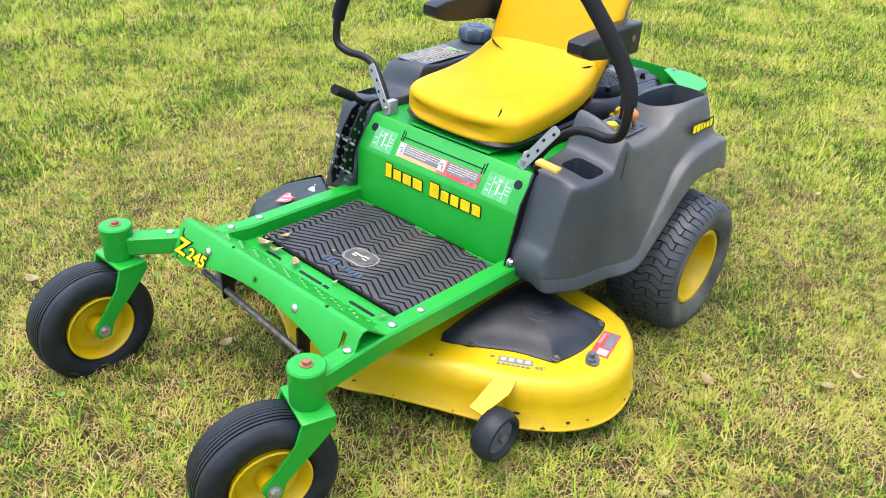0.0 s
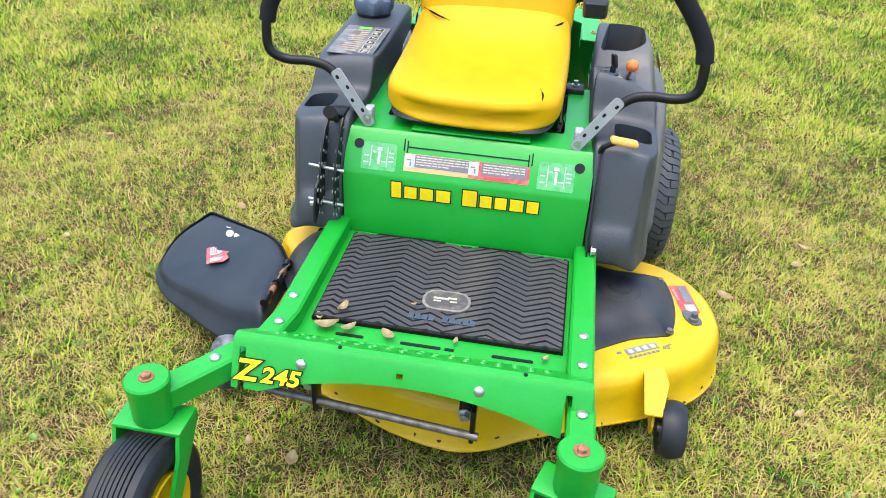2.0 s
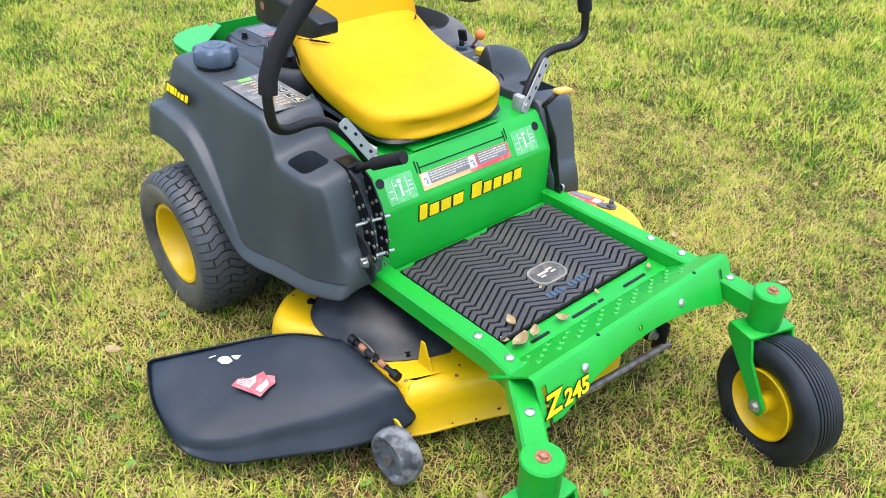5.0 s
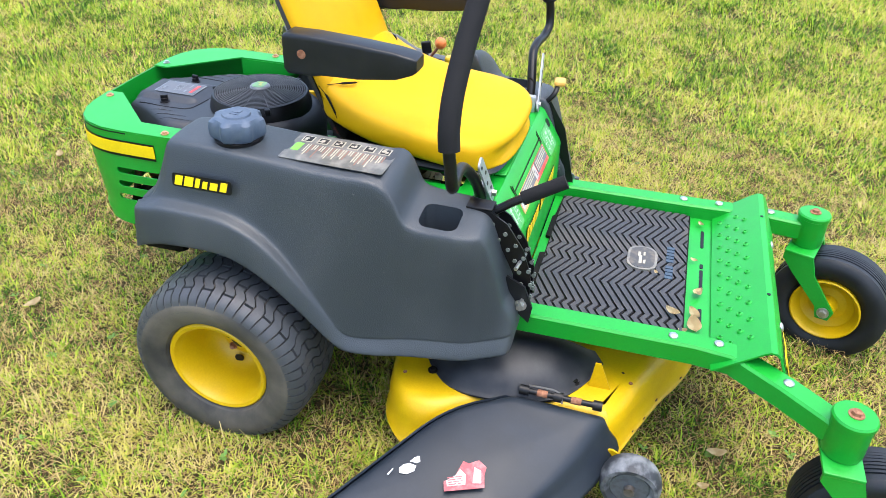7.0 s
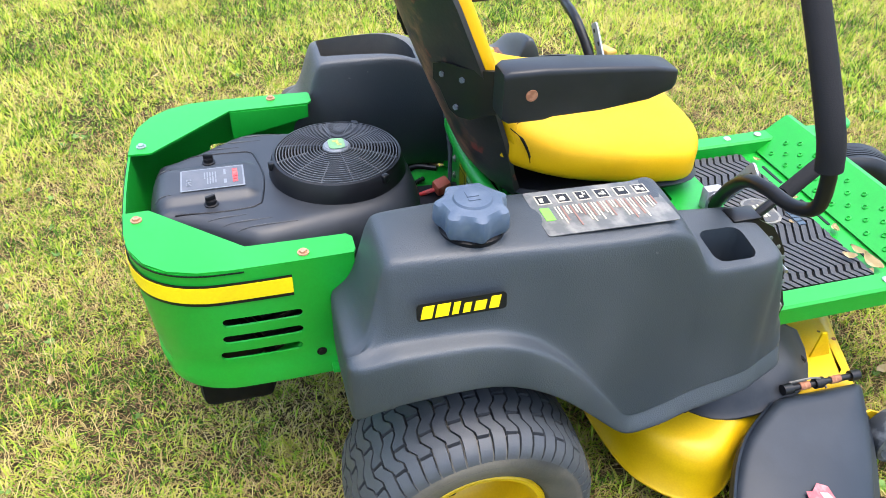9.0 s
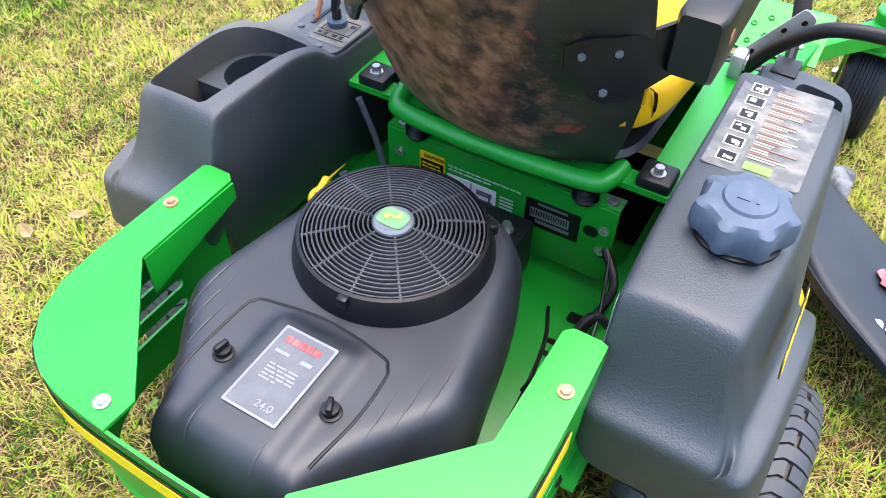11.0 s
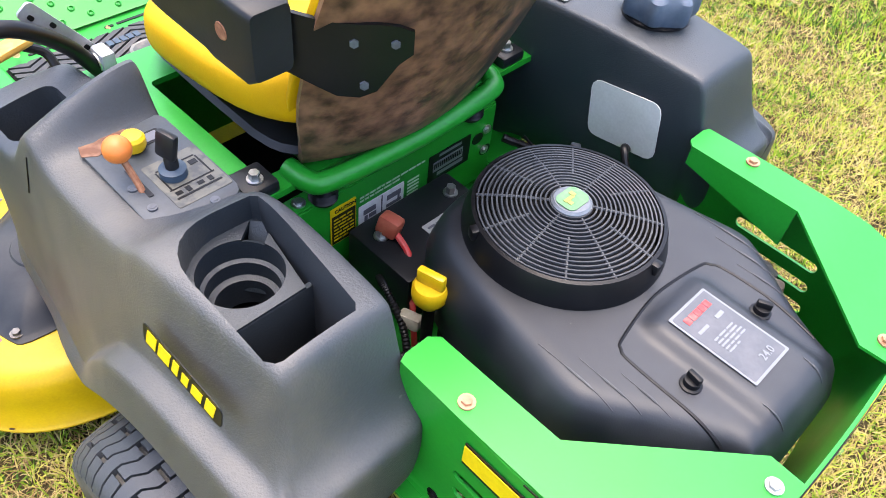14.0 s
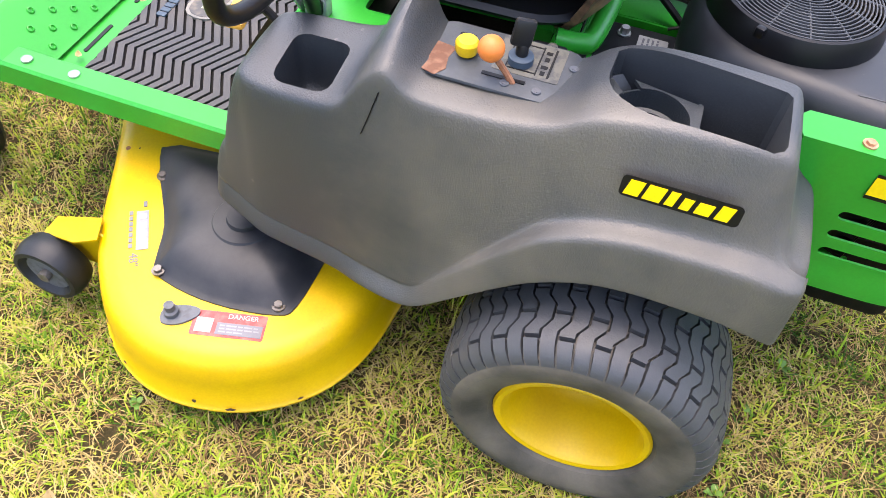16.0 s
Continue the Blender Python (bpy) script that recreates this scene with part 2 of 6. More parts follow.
def thing(name, label, category, at=(0, 0, 0)):
    ob = new(name)
    ob.location = at
    return tagged(ob, label, category)


def box(bm, c, s, rot=None, bev=0.0, seg=2):
    r = bmesh.ops.create_cube(bm, size=1.0)
    vs = r["verts"]
    for v in vs:
        v.co = Vector((v.co.x * s[0], v.co.y * s[1], v.co.z * s[2]))
    if bev:
        es = list({e for v in vs for e in v.link_edges})
        g = bmesh.ops.bevel(bm, geom=es, offset=bev, segments=seg, affect="EDGES", profile=0.5)
        vs = list({v for f in g["faces"] for v in f.verts} | {v for v in vs if v.is_valid})
        stack, seen = [vs[0]], {vs[0]}
        while stack:
            for e in stack.pop().link_edges:
                for v in e.verts:
                    if v not in seen:
                        seen.add(v)
                        stack.append(v)
        vs = list(seen)
    m = Matrix.Translation(c) @ (rot.to_4x4() if rot else Matrix.Identity(4))
    for v in vs:
        v.co = m @ v.co
    return vs


def rot(x=0, y=0, z=0):
    return Euler((radians(x), radians(y), radians(z))).to_matrix()


def along(d):
    return Vector(d).to_track_quat("Z", "Y").to_matrix().to_4x4()


def cyl(bm, a, b, r, r2=None, n=20):
    a, b = Vector(a), Vector(b)
    d = b - a
    bmesh.ops.create_cone(bm, cap_ends=True, segments=n, radius1=r, radius2=r if r2 is None else r2, depth=d.length,
                          matrix=Matrix.Translation((a + b) / 2) @ along(d))


def lathe(bm, profile, centre, axis, n=48, closed=False):
    """Turns (radius, height) pairs round an axis."""
    m = Matrix.Translation(centre) @ along(axis)
    rings = []
    for r, h in profile:
        rings.append([bm.verts.new(m @ Vector((r * math.cos(k * math.tau / n), r * math.sin(k * math.tau / n), h))) for k in range(n)])
    if closed:
        rings.append(rings[0])
    for p, q in zip(rings, rings[1:]):
        for k in range(n):
            bm.faces.new((p[k], p[(k + 1) % n], q[(k + 1) % n], q[k]))
    if not closed:
        for ring in (rings[0], rings[-1]):
            bm.faces.new(ring)


def curve_points(pts, steps=6):
    """A smooth line through the points."""
    p = [Vector(q) for q in pts]
    p = [2 * p[0] - p[1]] + p + [2 * p[-1] - p[-2]]
    out = []
    for k in range(1, len(p) - 2):
        for s in range(steps):
            t = s / steps
            out.append(0.5 * (2 * p[k] + (p[k + 1] - p[k - 1]) * t + (2 * p[k - 1] - 5 * p[k] + 4 * p[k + 1] - p[k + 2]) * t * t
                              + (3 * p[k] - p[k - 1] - 3 * p[k + 1] + p[k + 2]) * t ** 3))
    return out + [p[-2]]


def tube(bm, pts, r, n=12, steps=6, smooth=True, square=False):
    line = curve_points(pts, steps) if smooth else [Vector(q) for q in pts]
    side, rings = None, []
    for k, p in enumerate(line):
        d = (line[min(k + 1, len(line) - 1)] - line[max(k - 1, 0)]).normalized()
        if side is None:
            side = d.cross(Vector((0, 0, 1)))
            side = side if side.length > 0.05 else Vector((1, 0, 0))
        side = (side - d * side.dot(d)).normalized()
        up = d.cross(side)
        rr = r[min(k * len(r) // len(line), len(r) - 1)] if isinstance(r, (list, tuple)) else r
        if square:
            ring = [p + (side * a + up * b) * rr for a, b in ((1, .8), (.8, 1), (-.8, 1), (-1, .8), (-1, -.8), (-.8, -1), (.8, -1), (1, -.8))]
        else:
            ring = [p + (side * math.cos(a * math.tau / n) + up * math.sin(a * math.tau / n)) * rr for a in range(n)]
        rings.append([bm.verts.new(q) for q in ring])
    for p, q in zip(rings, rings[1:]):
        for k in range(len(p)):
            bm.faces.new((p[k], p[(k + 1) % len(p)], q[(k + 1) % len(p)], q[k]))
    bm.faces.new(rings[0])
    bm.faces.new(rings[-1])


def loft(bm, rings, caps=True):
    vs = [[bm.verts.new(q) for q in ring] for ring in rings]
    for p, q in zip(vs, vs[1:]):
        for k in range(len(p)):
            bm.faces.new((p[k], p[(k + 1) % len(p)], q[(k + 1) % len(p)], q[k]))
    if caps:
        bm.faces.new(vs[0])
        bm.faces.new(vs[-1])


def plate(bm, outline, thick, m=None, bev=0.0):
    """A flat polygon (x, y) extruded up by thick, then moved by m."""
    m = m or Matrix.Identity(4)
    lo = [bm.verts.new((x, y, 0)) for x, y in outline]
    hi = [bm.verts.new((x, y, thick)) for x, y in outline]
    f = [bm.faces.new(lo), bm.faces.new(hi)]
    for k in range(len(lo)):
        bm.faces.new((lo[k], lo[(k + 1) % len(lo)], hi[(k + 1) % len(lo)], hi[k]))
    vs = lo + hi
    if bev:
        g = bmesh.ops.bevel(bm, geom=list(f[1].edges), offset=bev, segments=2, affect="EDGES", profile=0.5)
        vs = list(set(lo) | {v for v in hi if v.is_valid} | {v for q in g["faces"] for v in q.verts})
    for v in vs:
        v.co = m @ v.co


def rounded(w, h, r, n=5):
    """Outline of a rectangle with rounded corners, round the origin."""
    out = []
    for cx, cy, a0 in ((w / 2 - r, h / 2 - r, 0), (-w / 2 + r, h / 2 - r, 90), (-w / 2 + r, -h / 2 + r, 180), (w / 2 - r, -h / 2 + r, 270)):
        out += [(cx + r * math.cos(radians(a0 + 90 * k / n)), cy + r * math.sin(radians(a0 + 90 * k / n))) for k in range(n + 1)]
    return out


def inset(pts, d):
    """Moves a closed outline inward (counter-clockwise outline) by d."""
    out, n = [], len(pts)
    for k in range(n):
        p, q, r = Vector(pts[k - 1]), Vector(pts[k]), Vector(pts[(k + 1) % n])
        a, b = (q - p).normalized(), (r - q).normalized()
        nrm = (Vector((-a.y, a.x)) + Vector((-b.y, b.x)))
        nrm = nrm / max(0.5, nrm.length / 2 * nrm.length) if nrm.length > 1e-6 else Vector((0, 0))
        nrm = nrm.normalized() * d / max(0.6, math.sqrt(max(0.0, (1 + a.dot(b)) / 2)))
        out.append((q.x + nrm.x, q.y + nrm.y))
    return out


def smooth_outline(pts, steps=4):
    p = [Vector((x, y, 0)) for x, y in pts]
    n, out = len(p), []
    for k in range(n):
        a, b, c, d = p[k - 1], p[k], p[(k + 1) % n], p[(k + 2) % n]
        for s in range(steps):
            t = s / steps
            q = 0.5 * (2 * b + (c - a) * t + (2 * a - 5 * b + 4 * c - d) * t * t + (3 * b - a - 3 * c + d) * t ** 3)
            out.append((q.x, q.y))
    return out


def stacked(bm, outline, levels, centre=None):
    """Lofts an outline through (inset, height) levels and closes it."""
    loft(bm, [[(x, y, z) for x, y in inset(outline, d)] for d, z in levels])


def superellipse(a, b, n=24, e=0.55):
    out = []
    for k in range(n):
        c, s = math.cos(k * math.tau / n), math.sin(k * math.tau / n)
        out.append((a * math.copysign(abs(c) ** e, c), b * math.copysign(abs(s) ** e, s)))
    return out


def basis(origin, right, up):
    """A pose whose x runs right, y runs up and z faces out."""
    r = Vector(right).normalized()
    u = Vector(up)
    u = (u - r * u.dot(r)).normalized()
    z = r.cross(u)
    m = Matrix((r, u, z)).transposed().to_4x4()
    m.translation = origin
    return m


def carved(ob, cutters):
    """Cuts the closed meshes in cutters out of ob's mesh, and removes them."""
    for c in cutters:
        k = ob.modifiers.new("cut", "BOOLEAN")
        k.operation, k.object, k.solver = "DIFFERENCE", c, "EXACT"
    bpy.context.view_layer.update()
    me = bpy.data.meshes.new_from_object(ob.evaluated_get(bpy.context.evaluated_depsgraph_get()))
    ob.modifiers.clear()
    ob.data = me
    for c in cutters:
        bpy.data.objects.remove(c)
    me.shade_smooth()
    me.set_sharp_from_angle(angle=radians(32))
    return ob


def bolt(name, at, axis, parent, r=0.008, h=0.006, material=None, washer=True):
    bm = bmesh.new()
    a, d = Vector(at), Vector(axis).normalized()
    if washer:
        cyl(bm, a, a + d * 0.0025, r * 1.45, n=16)
    cyl(bm, a, a + d * h, r, r * 0.92, n=6)
    return part(name, bm, material or BOLT, parent)


def dome(name, at, axis, parent, r=0.011, material=None):
    bm = bmesh.new()
    lathe(bm, [(r, 0), (r * 0.95, r * 0.25), (r * 0.7, r * 0.45), (r * 0.3, r * 0.55), (0.0005, r * 0.57)], at, axis, 14)
    return part(name, bm, material or BOLT, parent)


def flat(name, m, w, h, material, parent, label="", t=0.0012, r=0.003, at=(0, 0), lift=0.0):
    bm = bmesh.new()
    plate(bm, rounded(w, h, min(r, w / 2.1, h / 2.1), 3), t, m @ Matrix.Translation((at[0], at[1], lift)))
    return part(name, bm, material, parent, label)


def bars(name, m, rects, material, parent, label="", lift=0.0012, t=0.0008):
    """Printed bars: (x, y, width, height) each, in the plane of m."""
    def one(bm, x, y, w, h):
        plate(bm, [(x - w / 2, y - h / 2), (x + w / 2, y - h / 2), (x + w / 2, y + h / 2), (x - w / 2, y + h / 2)], t,
              m @ Matrix.Translation((0, 0, lift)))
    single = name[:-1] if name.endswith("s") else name
    if len(rects) <= 20 and min(max(r[2:]) for r in rects) > 0.008:
        for r in rects:
            bm = bmesh.new()
            one(bm, *r)
            part(single, bm, material, parent, label)
        return
    bm = bmesh.new()
    for r in rects:
        one(bm, *r)
    tagged(part(name, bm, material, parent, label), kind="stuff")


def lettering(name, body, m, size, material, parent, lift=0.001, t=0.0006, bold=0.0, shear=0.0, label=""):
    cu = bpy.data.curves.new(name, "FONT")
    cu.body, cu.size, cu.extrude, cu.align_x, cu.align_y = body, size, t, "CENTER", "CENTER"
    cu.offset, cu.shear, cu.resolution_u = bold, shear, 3
    tmp = bpy.data.objects.new(name, cu)
    scene.collection.objects.link(tmp)
    bpy.context.view_layer.update()
    me = bpy.data.meshes.new_from_object(tmp.evaluated_get(bpy.context.evaluated_depsgraph_get()))
    bpy.data.objects.remove(tmp)
    me.transform(m @ Matrix.Translation((0, 0, lift)))
    me.materials.clear()
    me.materials.append(material)
    ob = new(name, me)
    while parent.parent and parent.parent.parent:
        parent = parent.parent
    ob.parent = parent
    if label:
        tagged(ob, label)
    return ob


def text_rows(x, y, w, h, rows, seed):
    """Rows of short bars that stand for small print."""
    rng = random.Random(seed)
    out = []
    for k in range(rows):
        yy = y + h / 2 - h * (k + 0.5) / rows
        xx = x - w / 2
        end = x + w / 2 * (1 if k < rows - 1 else rng.uniform(0.0, 0.8))
        while xx < end - 0.003:
            ln = min(rng.uniform(0.006, 0.016), end - xx)
            out.append((xx + ln / 2, yy, ln, h / rows * 0.45))
            xx += ln + 0.0022
    return out

# ---- ground ----
def ground_height(x, y):
    return 0.012 + 0.006 * np.sin(x * 2.1 + 0.4) * np.cos(y * 1.7) + 0.004 * np.sin(x * 5.3 + y * 3.1)


def ground_material():
    m = bpy.data.materials.new("thatchy_soil")
    m.use_nodes = True
    n, link = m.node_tree.nodes, m.node_tree.links.new
    b = n["Principled BSDF"]
    co = n.new("ShaderNodeTexCoord")
    na, nb, nc = (n.new("ShaderNodeTexNoise") for _ in range(3))
    for k, s in ((na, 1.3), (nb, 14.0), (nc, 150.0)):
        k.inputs["Scale"].default_value, k.inputs["Detail"].default_value = s, 7
        link(co.outputs["Object"], k.inputs["Vector"])
    r1, r2 = n.new("ShaderNodeValToRGB"), n.new("ShaderNodeValToRGB")
    r1.color_ramp.elements[0].color, r1.color_ramp.elements[1].color = (0.020, 0.020, 0.007, 1), (0.080, 0.060, 0.026, 1)
    r1.color_ramp.elements[0].position, r1.color_ramp.elements[1].position = 0.38, 0.62
    link(nb.outputs["Fac"], r1.inputs[0])
    r2.color_ramp.elements[0].color, r2.color_ramp.elements[1].color = (0.018, 0.014, 0.007, 1), (0.12, 0.090, 0.040, 1)
    link(nc.outputs["Fac"], r2.inputs[0])
    mx = n.new("ShaderNodeMix")
    mx.data_type = "RGBA"
    mx.inputs["Factor"].default_value = 0.5
    link(r1.outputs[0], mx.inputs["A"])
    link(r2.outputs[0], mx.inputs["B"])
    link(mx.outputs["Result"], b.inputs["Base Color"])
    b.inputs["Roughness"].default_value = 0.95
    b.inputs["Specular IOR Level"].default_value = 0.1
    bp = n.new("ShaderNodeBump")
    bp.inputs["Strength"].default_value, bp.inputs["Distance"].default_value = 0.8, 0.012
    link(nc.outputs["Fac"], bp.inputs["Height"])
    link(bp.outputs[0], b.inputs["Normal"])
    return m


def grass_material(name, colours, dry_at):
    """Blades: each takes a colour of its own, and broad patches lean to dry straw or to fresh green."""
    m = bpy.data.materials.new(name)
    m.use_nodes = True
    n, link = m.node_tree.nodes, m.node_tree.links.new
    b = n["Principled BSDF"]
    geo, co = n.new("ShaderNodeNewGeometry"), n.new("ShaderNodeTexCoord")
    patch = n.new("ShaderNodeTexNoise")
    patch.inputs["Scale"].default_value, patch.inputs["Detail"].default_value = 2.2, 5
    link(co.outputs["Object"], patch.inputs["Vector"])
    shift = n.new("ShaderNodeMapRange")
    shift.inputs[1].default_value, shift.inputs[2].default_value = 0.35, 0.65
    shift.inputs[3].default_value, shift.inputs[4].default_value = -dry_at, dry_at
    link(patch.outputs["Fac"], shift.inputs[0])
    add = n.new("ShaderNodeMath")
    tuft, lean = n.new("ShaderNodeTexNoise"), n.new("ShaderNodeMapRange")
    tuft.inputs["Scale"].default_value, tuft.inputs["Detail"].default_value = 20.0, 4
    link(co.outputs["Object"], tuft.inputs["Vector"])
    lean.inputs[1].default_value, lean.inputs[2].default_value = 0.35, 0.65
    lean.inputs[3].default_value, lean.inputs[4].default_value = -dry_at * 0.9, dry_at * 0.9
    link(tuft.outputs["Fac"], lean.inputs[0])
    both = n.new("ShaderNodeMath")
    link(shift.outputs[0], both.inputs[0])
    link(lean.outputs[0], both.inputs[1])
    link(geo.outputs["Random Per Island"], add.inputs[0])
    link(both.outputs[0], add.inputs[1])
    ramp = n.new("ShaderNodeValToRGB")
    els = ramp.color_ramp.elements
    while len(els) < len(colours):
        els.new(0.5)
    for k, (p, c) in enumerate(colours):
        els[k].position, els[k].color = p, (*c, 1)
    link(add.outputs[0], ramp.inputs[0])
    link(ramp.outputs[0], b.inputs["Base Color"])
    b.inputs["Roughness"].default_value = 0.6
    b.inputs["Specular IOR Level"].default_value = 0.25
    tr, mx = n.new("ShaderNodeBsdfTranslucent"), n.new("ShaderNodeMixShader")
    link(ramp.outputs[0], tr.inputs["Color"])
    mx.inputs[0].default_value = 0.3
    link(b.outputs[0], mx.inputs[1])
    link(tr.outputs[0], mx.inputs[2])
    link(mx.outputs[0], n["Material Output"].inputs["Surface"])
    return m


def ground_sheet():
    def axis():
        near = np.linspace(-8, 8, 161)
        far = np.array([10, 14, 20, 30, 45, 70, 110, 180, 300, 600, 1200, 2500])
        return np.concatenate([-far[::-1], near, far])
    gx = axis()
    xs, ys = np.meshgrid(gx, gx)
    n = len(gx)
    co = np.stack([xs, ys, ground_height(xs, ys)], -1).reshape(-1, 3)
    idx = np.arange(n * n).reshape(n, n)
    quads = np.stack([idx[:-1, :-1], idx[:-1, 1:], idx[1:, 1:], idx[1:, :-1]], -1).reshape(-1, 4)
    me = bpy.data.meshes.new("ground")
    me.vertices.add(len(co))
    me.vertices.foreach_set("co", co.ravel())
    me.loops.add(quads.size)
    me.loops.foreach_set("vertex_index", quads.ravel().astype(np.int32))
    me.polygons.add(len(quads))
    me.polygons.foreach_set("loop_start", np.arange(0, quads.size, 4, dtype=np.int32))
    me.update()
    me.shade_smooth()
    me.materials.append(ground_material())
    return tagged(new("ground", me), "lawn soil under short patchy yellow-green grass", "ground", kind="structure")


def blades(name, pos, az, length, width, lean, lift, label, material, full):
    """Many tapered blades as one mesh: the first full of them bent, the rest plain."""
    n = len(pos)
    d = np.stack([np.cos(az), np.sin(az)], -1)
    s = np.stack([-d[:, 1], d[:, 0]], -1)
    base = np.c_[pos, ground_height(pos[:, 0], pos[:, 1]) + lift]
    out, rise = length * np.sin(lean), length * np.cos(lean)

    def corner(sel, u, h, w):
        return np.c_[base[sel, :2] + d[sel] * (out[sel] * u)[:, None] + s[sel] * (width[sel] * w / 2)[:, None], base[sel, 2] + rise[sel] * h - 0.003 * (h == 0)]
    near, far = slice(0, full), slice(full, n)
    bent = np.stack([corner(near, *c) for c in ((0, 0, 1), (0, 0, -1), (0.38, 0.62, -0.8), (0.38, 0.62, 0.8), (1, 0.92, 0))], 1).reshape(-1, 3)
    plain = np.stack([corner(far, *c) for c in ((0, 0, 1), (0, 0, -1), (1, 1, 0))], 1).reshape(-1, 3)
    co = np.concatenate([bent, plain])
    off = (np.arange(full) * 5)[:, None]
    loops = np.concatenate([np.concatenate([off + np.array([0, 1, 2, 3]), off + np.array([3, 2, 4])], 1).ravel(), np.arange(len(plain)) + full * 5])
    starts = np.concatenate([((np.arange(full) * 7)[:, None] + np.array([0, 4])).ravel(), full * 7 + np.arange(n - full) * 3])
    me = bpy.data.meshes.new(name)
    me.vertices.add(len(co))
    me.vertices.foreach_set("co", co.ravel())
    me.loops.add(len(loops))
    me.loops.foreach_set("vertex_index", loops.astype(np.int32))
    me.polygons.add(len(starts))
    me.polygons.foreach_set("loop_start", starts.astype(np.int32))
    me.update()
    me.materials.append(material)
    return tagged(new(name, me), label, "grass", kind="stuff")


def ring_points(rng, r0, r1, density, centre=(0.0, 0.35)):
    n = int(math.pi * (r1 * r1 - r0 * r0) * density)
    r, a = np.sqrt(rng.uniform(r0 * r0, r1 * r1, n)), rng.uniform(0, math.tau, n)
    p = np.c_[centre[0] + r * np.cos(a), centre[1] + r * np.sin(a)]
    jitter = np.sin(p[:, 0] * 9 + 3 * np.sin(p[:, 1] * 5)) * np.sin(p[:, 1] * 11 + 2 * np.sin(p[:, 0] * 7))
    return p[rng.uniform(-1.6, 1.0, n) < jitter * 0.35 + 0.6]


RINGS = (((0, 1.8), 1.0), ((1.8, 3.4), 2.0), ((3.4, 9.0), 2.9))


def tufts(rng, densities, per_tuft):
    """Green blades in small tufts, splayed outward from each tuft's heart."""
    pos, az, lean, size = [], [], [], []
    for ((r0, r1), k), dens in zip(RINGS, densities):
        hearts = ring_points(rng, r0, r1, dens / per_tuft)
        own = np.repeat(np.arange(len(hearts)), per_tuft)
        off = rng.normal(0, 0.011 * k, (len(own), 2))
        dist = np.hypot(off[:, 0], off[:, 1])
        pos.append(hearts[own] + off)
        az.append(np.arctan2(off[:, 1], off[:, 0]) + rng.normal(0, 0.6, len(own)))
        lean.append(np.clip(0.55 + 0.42 * dist / (0.011 * k) + rng.normal(0, 0.28, len(own)), 0.1, 1.45))
        size.append(k * np.repeat(rng.uniform(0.65, 1.3, len(hearts)), per_tuft))
    return np.concatenate(pos), np.concatenate(az), np.concatenate(lean), np.concatenate(size), len(pos[0])


def lawn():
    rng = np.random.default_rng(5)
    fresh = [(0.0, (0.04, 0.11, 0.006)), (0.25, (0.15, 0.28, 0.015)), (0.5, (0.29, 0.44, 0.028)), (0.75, (0.42, 0.49, 0.045)), (1.0, (0.50, 0.46, 0.095))]
    dry = [(0.0, (0.15, 0.085, 0.036)), (0.25, (0.31, 0.20, 0.078)), (0.6, (0.45, 0.335, 0.125)), (1.0, (0.55, 0.45, 0.19))]
    gm, dm = grass_material("grass_blades", fresh, 0.38), grass_material("dry_blades", dry, 0.2)
    pos, az, lean, size, full = tufts(rng, (26000, 16000, 8000), 12)
    n = len(pos)
    blades("grass", pos, az, rng.gamma(6, .0042, n) * size ** 0.6, rng.uniform(.0022, .0046, n) * size, lean, 0.0, "short mown grass, mixed fresh green and yellowing", gm, full)
    pts = [ring_points(rng, a, b, k) for ((a, b), _), k in zip(RINGS, (20000, 4800, 1900))]
    size = np.concatenate([np.full(len(p), k) for p, (_, k) in zip(pts, RINGS)])
    pos = np.concatenate(pts)
    n = len(pos)
    blades("dry_grass", pos, rng.uniform(0, math.tau, n), rng.gamma(5, .0058, n) * size ** 0.5, rng.uniform(.0011, .0028, n) * size, np.clip(rng.normal(1.22, .22, n), 0.2, 1.5),
           rng.uniform(0, .010, n) * size ** 0.5, "dry straw-coloured grass lying between the blades", dm, len(pts[0]))
    weeds(rng, mat("weed_leaf", (0.09, 0.20, 0.022), 0.6, second=(0.16, 0.28, 0.04), scale=30))


def weeds(rng, material):
    """Low rosettes of small broad leaves scattered through the lawn."""
    verts, faces = [], []
    for _ in range(420):
        r, a = 2.6 * math.sqrt(rng.uniform(0.02, 1)), rng.uniform(0, math.tau)
        x, y = r * math.cos(a), 0.35 + r * math.sin(a)
        z = float(ground_height(x, y)) + 0.012
        for _ in range(int(rng.integers(3, 7))):
            t, ln, w, up = rng.uniform(0, math.tau), rng.uniform(.008, .018), rng.uniform(.003, .006), rng.uniform(.2, .8)
            c, s = math.cos(t), math.sin(t)
            k = len(verts)
            for u, v, h in ((0, 0, 0), (.45, -1, .6), (.45, 1, .6), (.8, -.8, .9), (.8, .8, .9), (1, 0, .85)):
                verts.append((x + c * ln * u - s * w * v, y + s * ln * u + c * w * v, z + ln * up * h))
            faces += [(k, k + 1, k + 2), (k + 1, k + 3, k + 4, k + 2), (k + 3, k + 5, k + 4)]
    me = bpy.data.meshes.new("weeds")
    me.from_pydata(verts, [], faces)
    me.materials.append(material)
    tagged(new("weeds", me), "small broad-leaved weeds growing in the lawn", "weeds", kind="stuff")


ground_sheet()
lawn()


